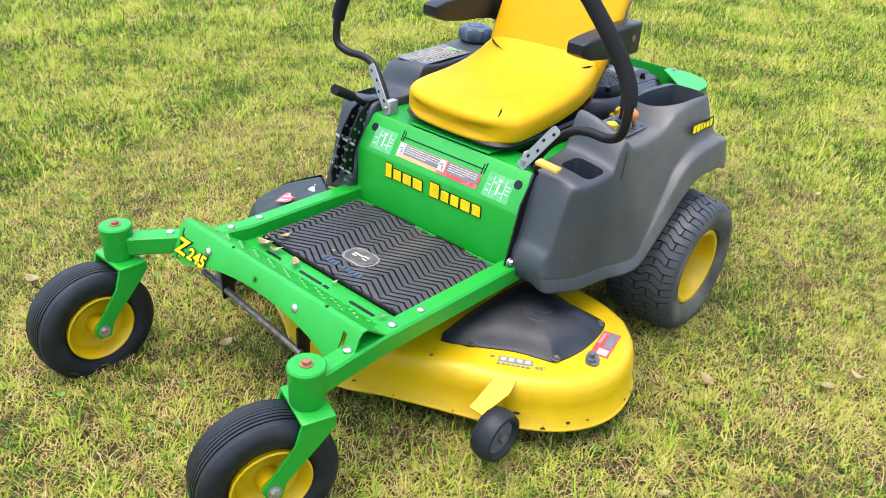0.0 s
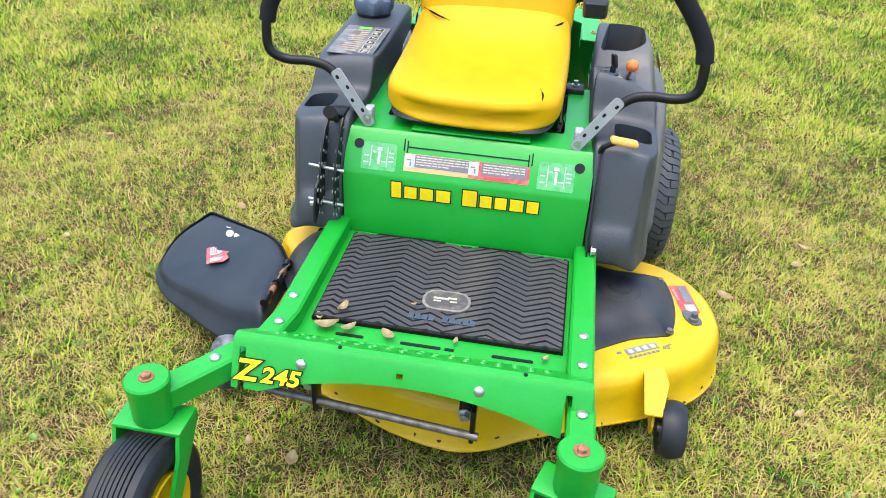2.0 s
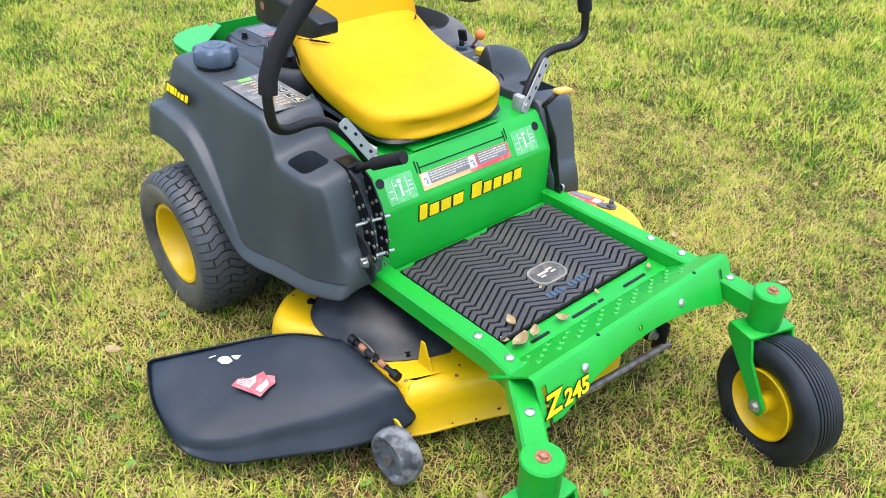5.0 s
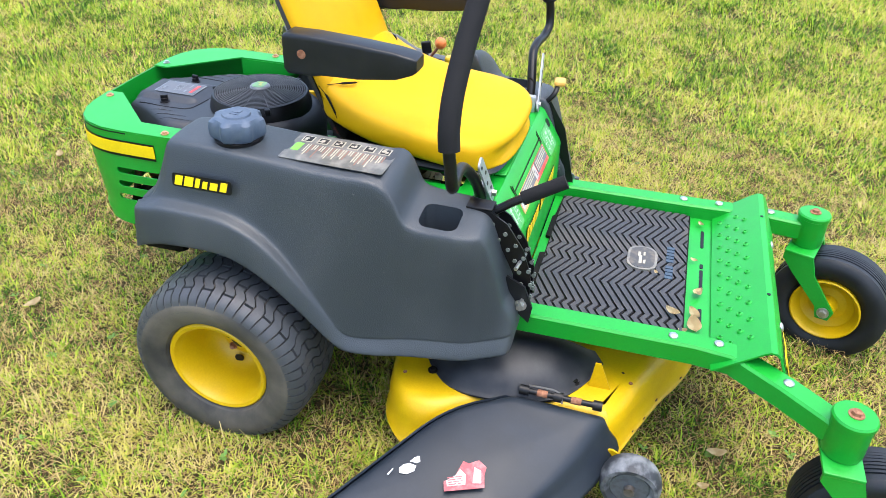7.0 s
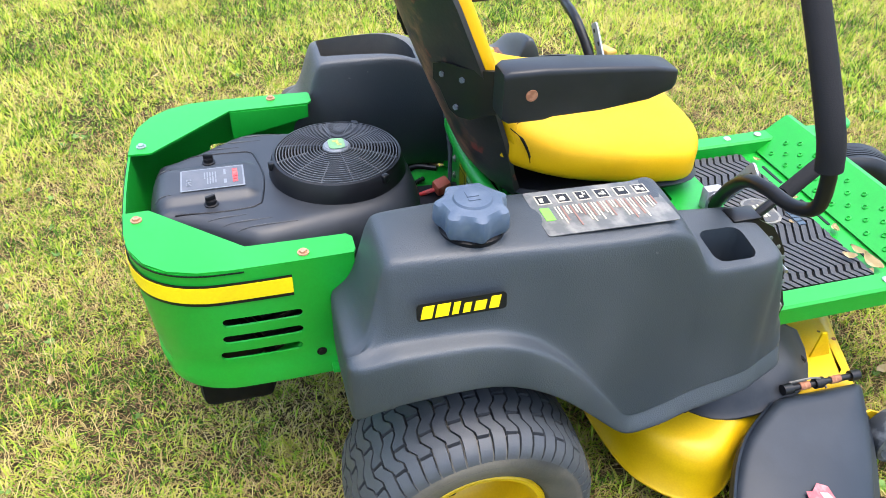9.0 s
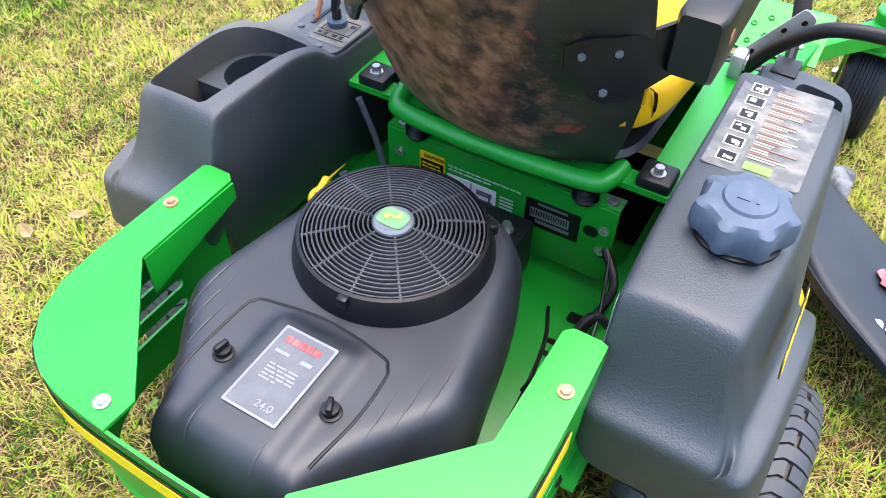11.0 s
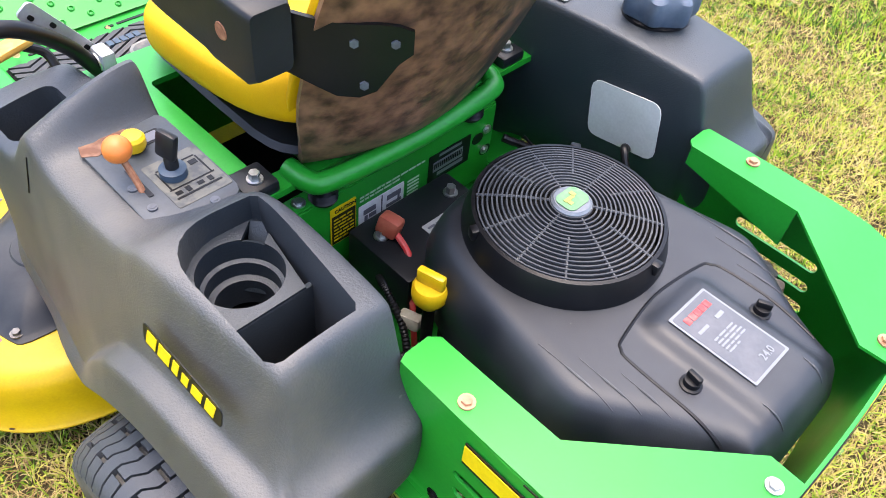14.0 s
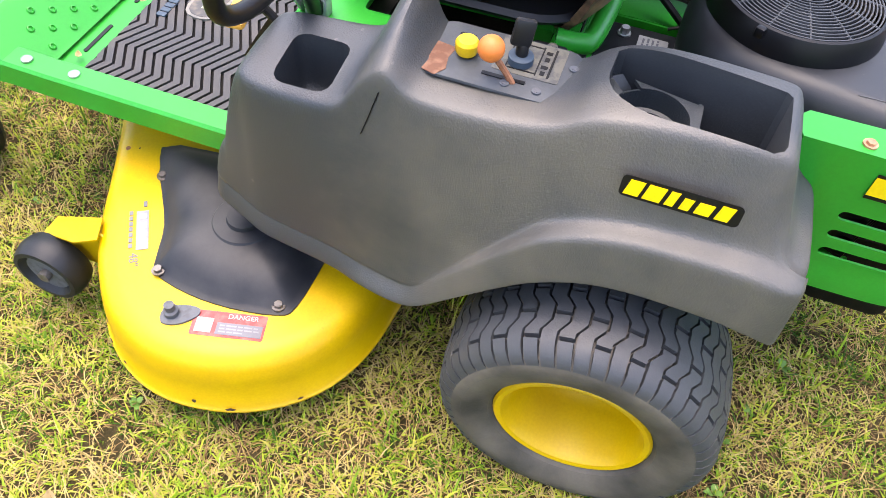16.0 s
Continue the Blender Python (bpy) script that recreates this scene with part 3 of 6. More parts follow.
def leaf_mesh(bm, at, size, turn, curl, tilt):
    m = Matrix.Translation(at) @ rot(tilt, tilt * 0.6, turn).to_4x4()
    rows = []
    for k in range(7):
        u = k / 6
        w = size * 0.3 * math.sin(math.pi * min(1, u * 0.92 + 0.05)) ** 0.8
        z = curl * (u - 0.5) ** 2 * size * 2
        rows.append([m @ Vector(((u - 0.5) * size, s * w, z + abs(s) * curl * size * 0.25)) for s in (-1, 0, 1)])
    vs = [[bm.verts.new(p) for p in r] for r in rows]
    for p, q in zip(vs, vs[1:]):
        for k in range(2):
            bm.faces.new((p[k], p[k + 1], q[k + 1], q[k]))
    bmesh.ops.solidify(bm, geom=bm.faces[:], thickness=0.0007)


def fallen_leaves():
    rng = random.Random(9)
    spots = [(0.80, 0.10), (-0.16, -0.80), (-1.0, 0.02), (-1.05, -0.08), (-0.87, 0.72), (0.28, 1.11), (0.39, 1.08), (1.0, -0.55), (1.25, 0.4),
             (0.95, 1.35), (0.75, -0.5), (-0.5, -1.3), (1.5, -0.3), (-1.4, 0.5), (-0.9, 1.1), (1.9, 0.3), (2.3, -0.6), (-1.6, 0.85), (0.3, -0.75),
             (-1.8, -0.6), (1.35, -1.2), (-0.75, 0.25), (0.6, 1.6), (-2.0, 1.3), (2.0, -1.4), (0.9, -1.6)]
    for x, y in spots:
        bm = bmesh.new()
        leaf_mesh(bm, (0, 0, 0), rng.uniform(0.025, 0.06), rng.uniform(0, 360), rng.uniform(0.1, 0.5), rng.uniform(-14, 14))
        ob = link_mesh("fallen_leaf", bm, DRYLEAF)
        ob.location = (x, y, 0.034)
        tagged(ob, "small dry tan leaf lying on the grass", "leaf", "fallen leaves on the lawn")


# ---- the mower ----
mower = thing("riding_mower", "green and yellow zero-turn riding mower with black fenders, parked on grass", "mower")


def fender_rings(side):
    st = [  # y, inner x, top x, ledge x, flare x, bottom x, top z, ledge z, bottom z
        (-0.198, .30, .435, .448, .462, .478, .552, .545, .452), (-0.189, .285, .45, .458, .480, .492, .560, .553, .458),
        (-0.158, .280, .442, .454, .486, .498, .574, .560, .475), (-0.137, .284, .415, .450, .487, .5, .655, .566, .479),
        (-0.124, .280, .418, .452, .488, .5, .691, .568, .484), (-0.108, .279, .4195, .453, .4885, .5004, .6935, .5685, .4855), (0.0, .275, .43, .46, .492, .503, .696, .572, .495),
        (.06, .275, .432, .462, .494, .505, .693, .560, .484), (.13, .275, .434, .464, .495, .507, .689, .520, .445),
        (.20, .275, .434, .466, .493, .507, .684, .455, .375), (.26, .275, .434, .468, .487, .505, .682, .400, .312), (.285, .275, .434, .468, .484, .503, .682, .385, .298),
        (.32, .275, .432, .468, .478, .5, .684, .372, .302), (.365, .275, .430, .464, .472, .490, .672, .362, .304),
        (.388, .276, .434, .462, .468, .482, .630, .36, .306), (.402, .276, .440, .460, .466, .478, .600, .36, .308), (.44, .28, .443, .457, .462, .470, .597, .36, .312),
        (.50, .285, .442, .453, .457, .464, .597, .37, .316), (.540, .288, .434, .446, .451, .457, .594, .38, .318),
        (.558, .290, .416, .436, .442, .448, .594, .385, .320), (.575, .294, .414, .430, .436, .442, .550, .385, .322),
        (.598, .298, .410, .424, .428, .434, .470, .385, .326), (.606, .300, .408, .420, .426, .431, .428, .38, .328),
        (.622, .302, .404, .414, .420, .424, .416, .375, .331), (.634, .306, .394, .402, .406, .410, .375, .36, .335)]
    if side < 0:
        low = {.13: .640, .20: .638, .26: .638, .285: .638, .32: .640, .365: .662}
        st = [(*a[:6], low.get(a[0], a[6]), *a[7:]) for a in st]
        st.insert(8, (.108, .275, .433, .463, .495, .507, .674, .537, .460))
        st.insert(14, (.342, .275, .431, .466, .475, .495, .672, .366, .303))
    # ahead of the wheel the ledge dies out, and a flared lip runs along the foot of the front end
    def fade(a):
        y, xi, xo, x2, xf, xb, zt, zl, zb = a
        zb -= .012 * min(1, max(0, (y - .22) / .1))
        u = min(1, max(0, (y - .13) / .15))
        lip = min(1, max(0, (y - .32) / .10))
        x2, zl = x2 + (xf - .004 - x2) * u, zl + (zb + .034 + .006 * lip - zl) * u
        return (y, xi, xo, x2, xf, max(xf + .002, xb - .008 * u) + (.010 if side > 0 else .004) * lip, zt, zl, zb)
    st = [fade(a) for a in st]
    rings = []
    for y, xi, xo, x2, xf, xb, zt, zl, zb in st:
        r = min(0.014, (zt - zb) * 0.2)
        ti = .014 if .395 < y < .545 else ((.045 if side < 0 else .026) if .335 < y < .37 else 0)
        zin = zb + 0.012 if y > -.12 else zb - 0.006
        zi = min(zin, .40) if -.13 < y < .37 else zin
        up = {.108: .006, .13: .016, .20: .003}.get(y, 0) if side < 0 else 0
        rings.append([(side * x, y, z) for x, z in (
            (xi + .045, zi), (xi, zi), (xi, zt - r + ti), (xi + r * .3, zt - r * .25 + ti), (xi + r, zt + ti), ((xi + xo) / 2, zt + .003 + ti * .6), (xo - r, zt + up), (xo - r * .2, zt + up - r * .35),
            (xo + .003, zt + up - r * 1.2), (x2 - .001, zl + .010), (x2 + .002, zl + .002), (xf - .004, zl - .001), (xf, zl - .008), (xb, zb + .008), (xb + .001, zb),
            (xb - .012, zb), (xb - .03, zin))])
    return rings


# plan of the storage tub's opening: square at the rear, swept round at the outer front
TUB = [(-.318, -.111), (-.312, -.104), (-.291, .084), (-.296, .093), (-.345, .095), (-.362, .092), (-.378, .085), (-.393, .073), (-.404, .058), (-.411, .040), (-.414, .020), (-.415, -.098), (-.409, -.108), (-.402, -.111)]


def fender(side):
    bm = bmesh.new()
    loft(bm, fender_rings(side))
    bmesh.ops.recalc_face_normals(bm, faces=bm.faces)
    tank = side > 0
    ob = part("fuel_tank" if tank else "fender", bm, PLASTIC if tank else DUSTY_SHADED_PLASTIC, mower, "dark grey moulded plastic fender and fuel tank" if tank
              else "dark grey moulded plastic fender with storage tub", 32)
    sub = ob.modifiers.new("round", "SUBSURF")
    sub.levels = sub.render_levels = 2
    cutters = []

    def cutter(c, s, bev, r=None):
        b = bmesh.new()
        box(b, (side * c[0], c[1], c[2]), s, r, bev, 3)
        cutters.append(link_mesh("cutter", b, PLASTIC))

    cutter((.388 if tank else .380, .464, .60), (.074 if tank else .090, .080, .17), .018)
    if not tank:
        b = bmesh.new()
        plate(b, TUB, .30, Matrix.Translation((0, 0, .51)))
        cutters.append(link_mesh("cutter", b, PLASTIC))
    carved(ob, cutters)
    return ob


def tyre_profile(radius, width, rim, grooves):
    """Half-open tyre section (radius, height along the axle)."""
    h, t = width / 2, []
    t += [(rim, -h * 0.62), (rim + 0.006, -h * 0.78), (rim + (radius - rim) * 0.35, -h * 0.97), (rim + (radius - rim) * 0.62, -h * 1.0),
          (radius - (radius - rim) * 0.16, -h * 0.9), (radius - (radius - rim) * 0.05, -h * 0.74)]
    for k in range(grooves):
        c = -h * 0.62 + 1.24 * h * (k + 0.5) / grooves
        w = 1.24 * h / grooves
        r = radius - 0.012 * (c / h) ** 2
        t += [(r, c - w * 0.36), (r, c + w * 0.36)]
        if k < grooves - 1:
            t += [(r - 0.005, c + w * 0.42), (r - 0.005, c + w * 0.58)]
    t += [(radius - (radius - rim) * 0.05, h * 0.74), (radius - (radius - rim) * 0.16, h * 0.9), (rim + (radius - rim) * 0.62, h),
          (rim + (radius - rim) * 0.35, h * 0.97), (rim + 0.006, h * 0.78), (rim, h * 0.62)]
    return t


def rear_wheel(side):
    c, rad, wid, rim = Vector((0.452 if side > 0 else -0.460, 0.0, 0.2105)), 0.214, 0.205, 0.111
    ax = (side, 0, 0)
    bm = bmesh.new()
    lathe(bm, [(rim + .004, .086), (rim + .008, .091), (rim + .004, .095), (rim - .004, .093), (rim - .012, .080), (rim - .018, .005), (rim - .026, -.022), (rim - .04, -.034),
               (.062, -.038), (.054, -.026), (.036, -.022), (.03, -.016), (.0005, -.015), (.0005, -.05), (rim - .01, -.06), (rim + .004, -.09)], c, ax, 56, closed=True)
    wheel = part("rear_wheel", bm, YELLOW, mower, "yellow pressed-steel rear wheel")
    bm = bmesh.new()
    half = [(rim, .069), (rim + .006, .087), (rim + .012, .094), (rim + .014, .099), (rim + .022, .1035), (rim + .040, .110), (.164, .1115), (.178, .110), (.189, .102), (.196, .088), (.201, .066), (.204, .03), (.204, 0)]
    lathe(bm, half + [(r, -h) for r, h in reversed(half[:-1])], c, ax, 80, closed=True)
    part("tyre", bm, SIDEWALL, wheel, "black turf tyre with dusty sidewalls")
    for k in range(5):
        a = k * math.tau / 5 + 0.3
        bolt("lug_nut", c + Vector((side * -0.024, .048 * math.cos(a), .045 * math.sin(a))), ax, wheel, .007, .01, RUST)
    for k in (-1, 1):
        bm = bmesh.new()
        plate(bm, [(.034 * math.cos(a) * (1 - .25 * abs(math.cos(a))), .019 * math.sin(a)) for a in [j * math.tau / 14 for j in range(14)]], .004,
              basis(c + Vector((side * -.035, .038 * k, .058)), (0, side, -.6 * k * side), (0, .6 * k, 1)))
        part("rim_opening", bm, BLACK_DECAL, wheel)
    bm = bmesh.new()
    plate(bm, rounded(.022, .016, .006), .004, basis(c + Vector((side * -.026, -.018, -.072)), (0, side, .2), (0, -.2 * side, 1)))
    part("rim_opening", bm, BLACK_DECAL, wheel)
    bm = bmesh.new()
    lathe(bm, [(.022, 0), (.022, .008), (.014, .012), (.0005, .013)], c + Vector((side * -.016, 0, 0)), ax, 16)
    part("hub", bm, BLACK_STEEL, wheel)
    bm = bmesh.new()
    cyl(bm, c + Vector((side * .045, .03, .086)), c + Vector((side * .072, .026, .078)), .004, n=8)
    part("valve_stem", bm, BLACK_DECAL, wheel)
    # tread: zigzag bars across the tyre, parted by narrow grooves and a few short links
    count, da = 54, math.tau / 54
    crown = ((-.1115, .174), (-.107, .188), (-.098, .1985), (-.082, .2065), (-.05, .2115), (0, .214), (.05, .2115), (.082, .2065), (.098, .1985), (.107, .188), (.1115, .174))
    wave = ((-.1115, .12), (-.084, .0), (-.066, .0), (-.050, .5), (-.026, .5), (-.010, .0), (.014, .0), (.030, .5), (.054, .5), (.070, .0), (.088, .0), (.1115, .12))
    cr, wv = np.array(crown), np.array(wave)

    def bar(h0, h1):
        hs = sorted({h0, h1, *(h for h in [p[0] for p in crown] + [p[0] for p in wave] if h0 < h < h1)})
        bm = bmesh.new()
        rows = []
        for h in hs:
            r, a = float(np.interp(h, cr[:, 0], cr[:, 1])), float(np.interp(h, wv[:, 0], wv[:, 1]))
            end = .0012 if h == h0 else (-.0012 if h == h1 else 0)
            row = []
            for e, lift, draw in ((.05, -.0105, 0), (.08, 0, 1), (.92, 0, 1), (.95, -.0105, 0)):
                t = da * (a + e)
                row.append(bm.verts.new((side * (h + end * draw), (r + lift) * math.cos(t), (r + lift) * math.sin(t))))
            rows.append(row)
        for p, q in zip(rows, rows[1:]):
            for k in range(3):
                bm.faces.new((p[k], p[k + 1], q[k + 1], q[k]))
        bm.faces.new(rows[0])
        bm.faces.new(rows[-1])
        return bm
    for spans, odd in ((((-.1115, -.040), (-.036, .040), (.044, .1115)), 0), (((-.1115, -.078), (-.074, .000), (.004, .078), (.082, .1115)), 1)):
        for h0, h1 in spans:
            first = part("tread_lug", bar(h0, h1), RUBBER, wheel, sharp=50)
            for k in range(odd, count, 2):
                ob = first if k == odd else new("tread_lug", first.data)
                ob.parent = wheel
                ob.matrix_local = Matrix.Translation(c) @ Matrix.Rotation(k * da, 4, "X")
    return wheel


def caster(side, cap, turn):
    """Front caster: pivot tube, fork, and wheel ahead of the pivot."""
    cx, cy, cz = cap
    m = Matrix.Translation((cx, cy, 0)) @ rot(0, 0, turn).to_4x4()

    def w(x, y, z):
        return m @ Vector((x, y, z))

    ax = (m.to_3x3() @ Vector((1, 0, 0)))
    zt, za, ya, hw = cz - .098, .140, .100, .066
    bm = bmesh.new()
    # fork: a bent strap over the wheel
    for s in (-1, 1):
        legs = [w(s * hw, -.036, zt), w(s * hw, .036, zt), w(s * hw, .052, zt - .05), w(s * hw, ya + .024, za + .006), w(s * hw, ya + .016, za - .02),
                w(s * hw, ya - .016, za - .022), w(s * hw, ya - .026, za + .012), w(s * hw, -.005, zt - .055), w(s * hw, -.036, zt - .02)]
        lo = [bm.verts.new(p) for p in legs]
        hi = [bm.verts.new(p - ax * s * .008) for p in legs]
        bm.faces.new(lo)
        bm.faces.new(hi)
        for k in range(len(lo)):
            bm.faces.new((lo[k], lo[(k + 1) % len(lo)], hi[(k + 1) % len(lo)], hi[k]))
    box(bm, w(0, 0, zt), (hw * 2 + .002, .074, .010), rot(0, 0, turn), .003)
    fork = part("caster_fork", bm, GREEN, mower, "green painted caster fork")
    bm = bmesh.new()
    lathe(bm, [(.036, zt + .006), (.038, zt + .012), (.038, cz - .014), (.041, cz - .012), (.041, cz - .004), (.038, cz), (.0005, cz + .001)], (cx, cy, 0), (0, 0, 1), 32)
    part("pivot_tube", bm, GREEN, fork)
    bolt("pivot_bolt", (cx, cy, cz), (0, 0, 1), fork, .010, .009, RUST)
    c = w(0, ya, za)
    bm = bmesh.new()
    lathe(bm, tyre_profile(.154, .112, .084, 8), c, ax, 56, closed=True)
    part("tyre", bm, CASTER_RUBBER, fork, "black ribbed caster tyre")
    bm = bmesh.new()
    rim = [(.087, .046), (.089, .052), (.085, .054), (.078, .046), (.068, .022), (.048, .012), (.028, .016), (.024, .052), (.012, .054)]
    lathe(bm, rim + [(r, -h) for r, h in reversed(rim)], c, ax, 40, closed=True)
    part("rim", bm, YELLOW, fork, "yellow steel caster rim")
    bm = bmesh.new()
    cyl(bm, c - ax * (hw + .004), c + ax * (hw + .004), .008)
    part("axle", bm, BOLT, fork)
    for s in (-1, 1):
        bolt("axle_bolt", c + ax * s * (hw + .001), ax * s, fork, .011, .011)
    return fork


def frame_and_step():
    # arms to the casters
    for side, pts in ((1, [(.305, .60, .335), (.305, 1.00, .338), (.318, 1.08, .340), (.387, 1.177, .338), (.469, 1.281, .334)]),
                      (-1, [(-.305, .60, .335), (-.305, 1.00, .338), (-.305, 1.08, .340), (-.309, 1.177, .338), (-.309, 1.286, .330)])):
        bm = bmesh.new()
        tube(bm, pts, .0255, square=True, steps=5, smooth=False)
        part("side_rail", bm, GREEN, mower, "green square-tube frame rail")
    bm = bmesh.new()
    box(bm, (0, .84, .322), (.57, .46, .006))
    part("foot_plate", bm, GREEN, mower, "green steel foot plate")
    # step: dimpled slope, ridge and arched front apron, shifted to the right of the plate
    x0, x1 = -.325, .355
    bm = bmesh.new()
    n = 24
    top, ring_out = [], []
    for k in range(n + 1):
        u = k / n
        x = x0 + (x1 - x0) * u
        arch = .045 * max(0.0, math.sin(math.pi * min(1, max(0, (u - .10) / .80)))) ** .7
        low = .312 + arch
        top.append([(x, 1.035, .332), (x, 1.045, .338), (x, 1.125, .398), (x, 1.137, .405), (x, 1.150, .404), (x, 1.160, .394), (x, 1.160 + (.394 - low) * .42, low)])
    vs = [[bm.verts.new(p) for p in row] for row in top]
    for p, q in zip(vs, vs[1:]):
        for k in range(len(p) - 1):
            bm.faces.new((p[k], p[k + 1], q[k + 1], q[k]))
    bmesh.ops.recalc_face_normals(bm, faces=bm.faces)
    bmesh.ops.solidify(bm, geom=bm.faces[:], thickness=.004)
    step = part("front_step", bm, GREEN, mower, "green steel front step with dimpled slope", 40)
    cut = []
    for x in (.335, -.283):
        b = bmesh.new()
        box(b, (x, 1.19, .345), (.012, .10, .088), None, .003)
        cut.append(link_mesh("cutter", b, GREEN))
    b = bmesh.new()
    box(b, (.03, 1.17, .376), (.012, .06, .012))
    cut.append(link_mesh("cutter", b, GREEN))
    carved(step, cut)
    slope = basis((.01, 1.085, .368), (1, 0, 0), (0, .08, .06))
    for k in range(9):
        for j in range(4):
            x = -.25 + .062 * k + (.031 if j % 2 else 0)
            bm = bmesh.new()
            lathe(bm, [(.0075, 0), (.006, .003), (.0045, .0034), (.003, .0005)], slope @ Vector((x, -.041 + .022 * j, .0)), slope.to_3x3() @ Vector((0, 0, 1)), 12)
            part("dimple", bm, GREEN, step)
    for x, w in ((-.17, .085), (.02, .085), (.17, .06), (-.04, .02)):
        flat("slot", basis((x, 1.012, .3255), (1, 0, 0), (0, 1, 0)), w, .008, BLACK_DECAL, step)
    for p in ((.219, 1.170, .374), (-.120, 1.168, .372)):
        dome("carriage_bolt", p, (0, .92, .38), step, .0105)
    for x in (.15, -.20):
        bm = bmesh.new()
        cyl(bm, (x, 1.142, .403), (x, 1.142, .4065), .004, n=10)
        part("hole", bm, BLACK_DECAL, step)
    for side in (1, -1):
        dome("carriage_bolt", (side * .307, .954, .3635), (0, 0, 1), mower, .0105)
        dome("carriage_bolt", (side * .307, 1.046, .3655), (0, 0, 1), mower, .0105)
    dome("carriage_bolt", (.387, 1.177, .3640), (0, 0, 1), mower, .011)
    dome("carriage_bolt", (-.309, 1.179, .3640), (0, 0, 1), mower, .011)
    # model number on the apron
    m = basis((.283, 1.179, .354), (-1, 0, 0), (0, -.42, 1)) @ Matrix.Scale(1.14, 4)
    lettering("model_number", "Z", m @ Matrix.Translation((-.038, -.006, 0)) @ Matrix.Diagonal((1.12, 1, 1, 1)), .052, BLACK_DECAL, step, .0008, .0004, .0034, .2)
    lettering("model_number", "Z", m @ Matrix.Translation((-.038, -.006, 0)) @ Matrix.Diagonal((1.12, 1, 1, 1)), .052, YELLOW_DECAL, step, .0018, .0004, .0016, .2)
    lettering("model_number", "245", m @ Matrix.Translation((.022, -.010, 0)) @ Matrix.Diagonal((1.18, 1, 1, 1)), .038, BLACK_DECAL, step, .0008, .0004, .0028, .2)
    lettering("model_number", "245", m @ Matrix.Translation((.022, -.010, 0)) @ Matrix.Diagonal((1.18, 1, 1, 1)), .038, YELLOW_DECAL, step, .0018, .0004, .0012, .2)
    # height bar under the apron
    bm = bmesh.new()
    cyl(bm, (.31, 1.135, .262), (-.125, 1.158, .243), .0085, n=14)
    rod = part("deck_hanger_rod", bm, ROD, mower, "worn grey steel rod under the step")
    for x, y, z in ((.205, 1.142, .275), (-.112, 1.152, .265)):
        bm = bmesh.new()
        box(bm, (x, y - .01, z), (.010, .035, .085), None, .003)
        box(bm, (x + .014, y - .03, z + .015), (.034, .012, .05), None, .003)
        br = part("bracket", bm, BLACK_STEEL, rod)
        bolt("bracket_bolt", (x + .018, y - .022, z + .006), (0, 1, 0), rod, .010, .014, BOLT)


def clipped(poly, low, high):
    """The part of a convex outline whose y lies between low and high."""
    for sign, lim in ((1, low), (-1, high)):
        out = []
        for p, q in zip(poly, poly[1:] + poly[:1]):
            a, b = sign * (p[1] - lim), sign * (q[1] - lim)
            if a >= 0:
                out.append(p)
            if (a >= 0) != (b >= 0):
                u = a / (a - b)
                out.append((p[0] + (q[0] - p[0]) * u, p[1] + (q[1] - p[1]) * u))
        poly = out
        if not poly:
            break
    return poly


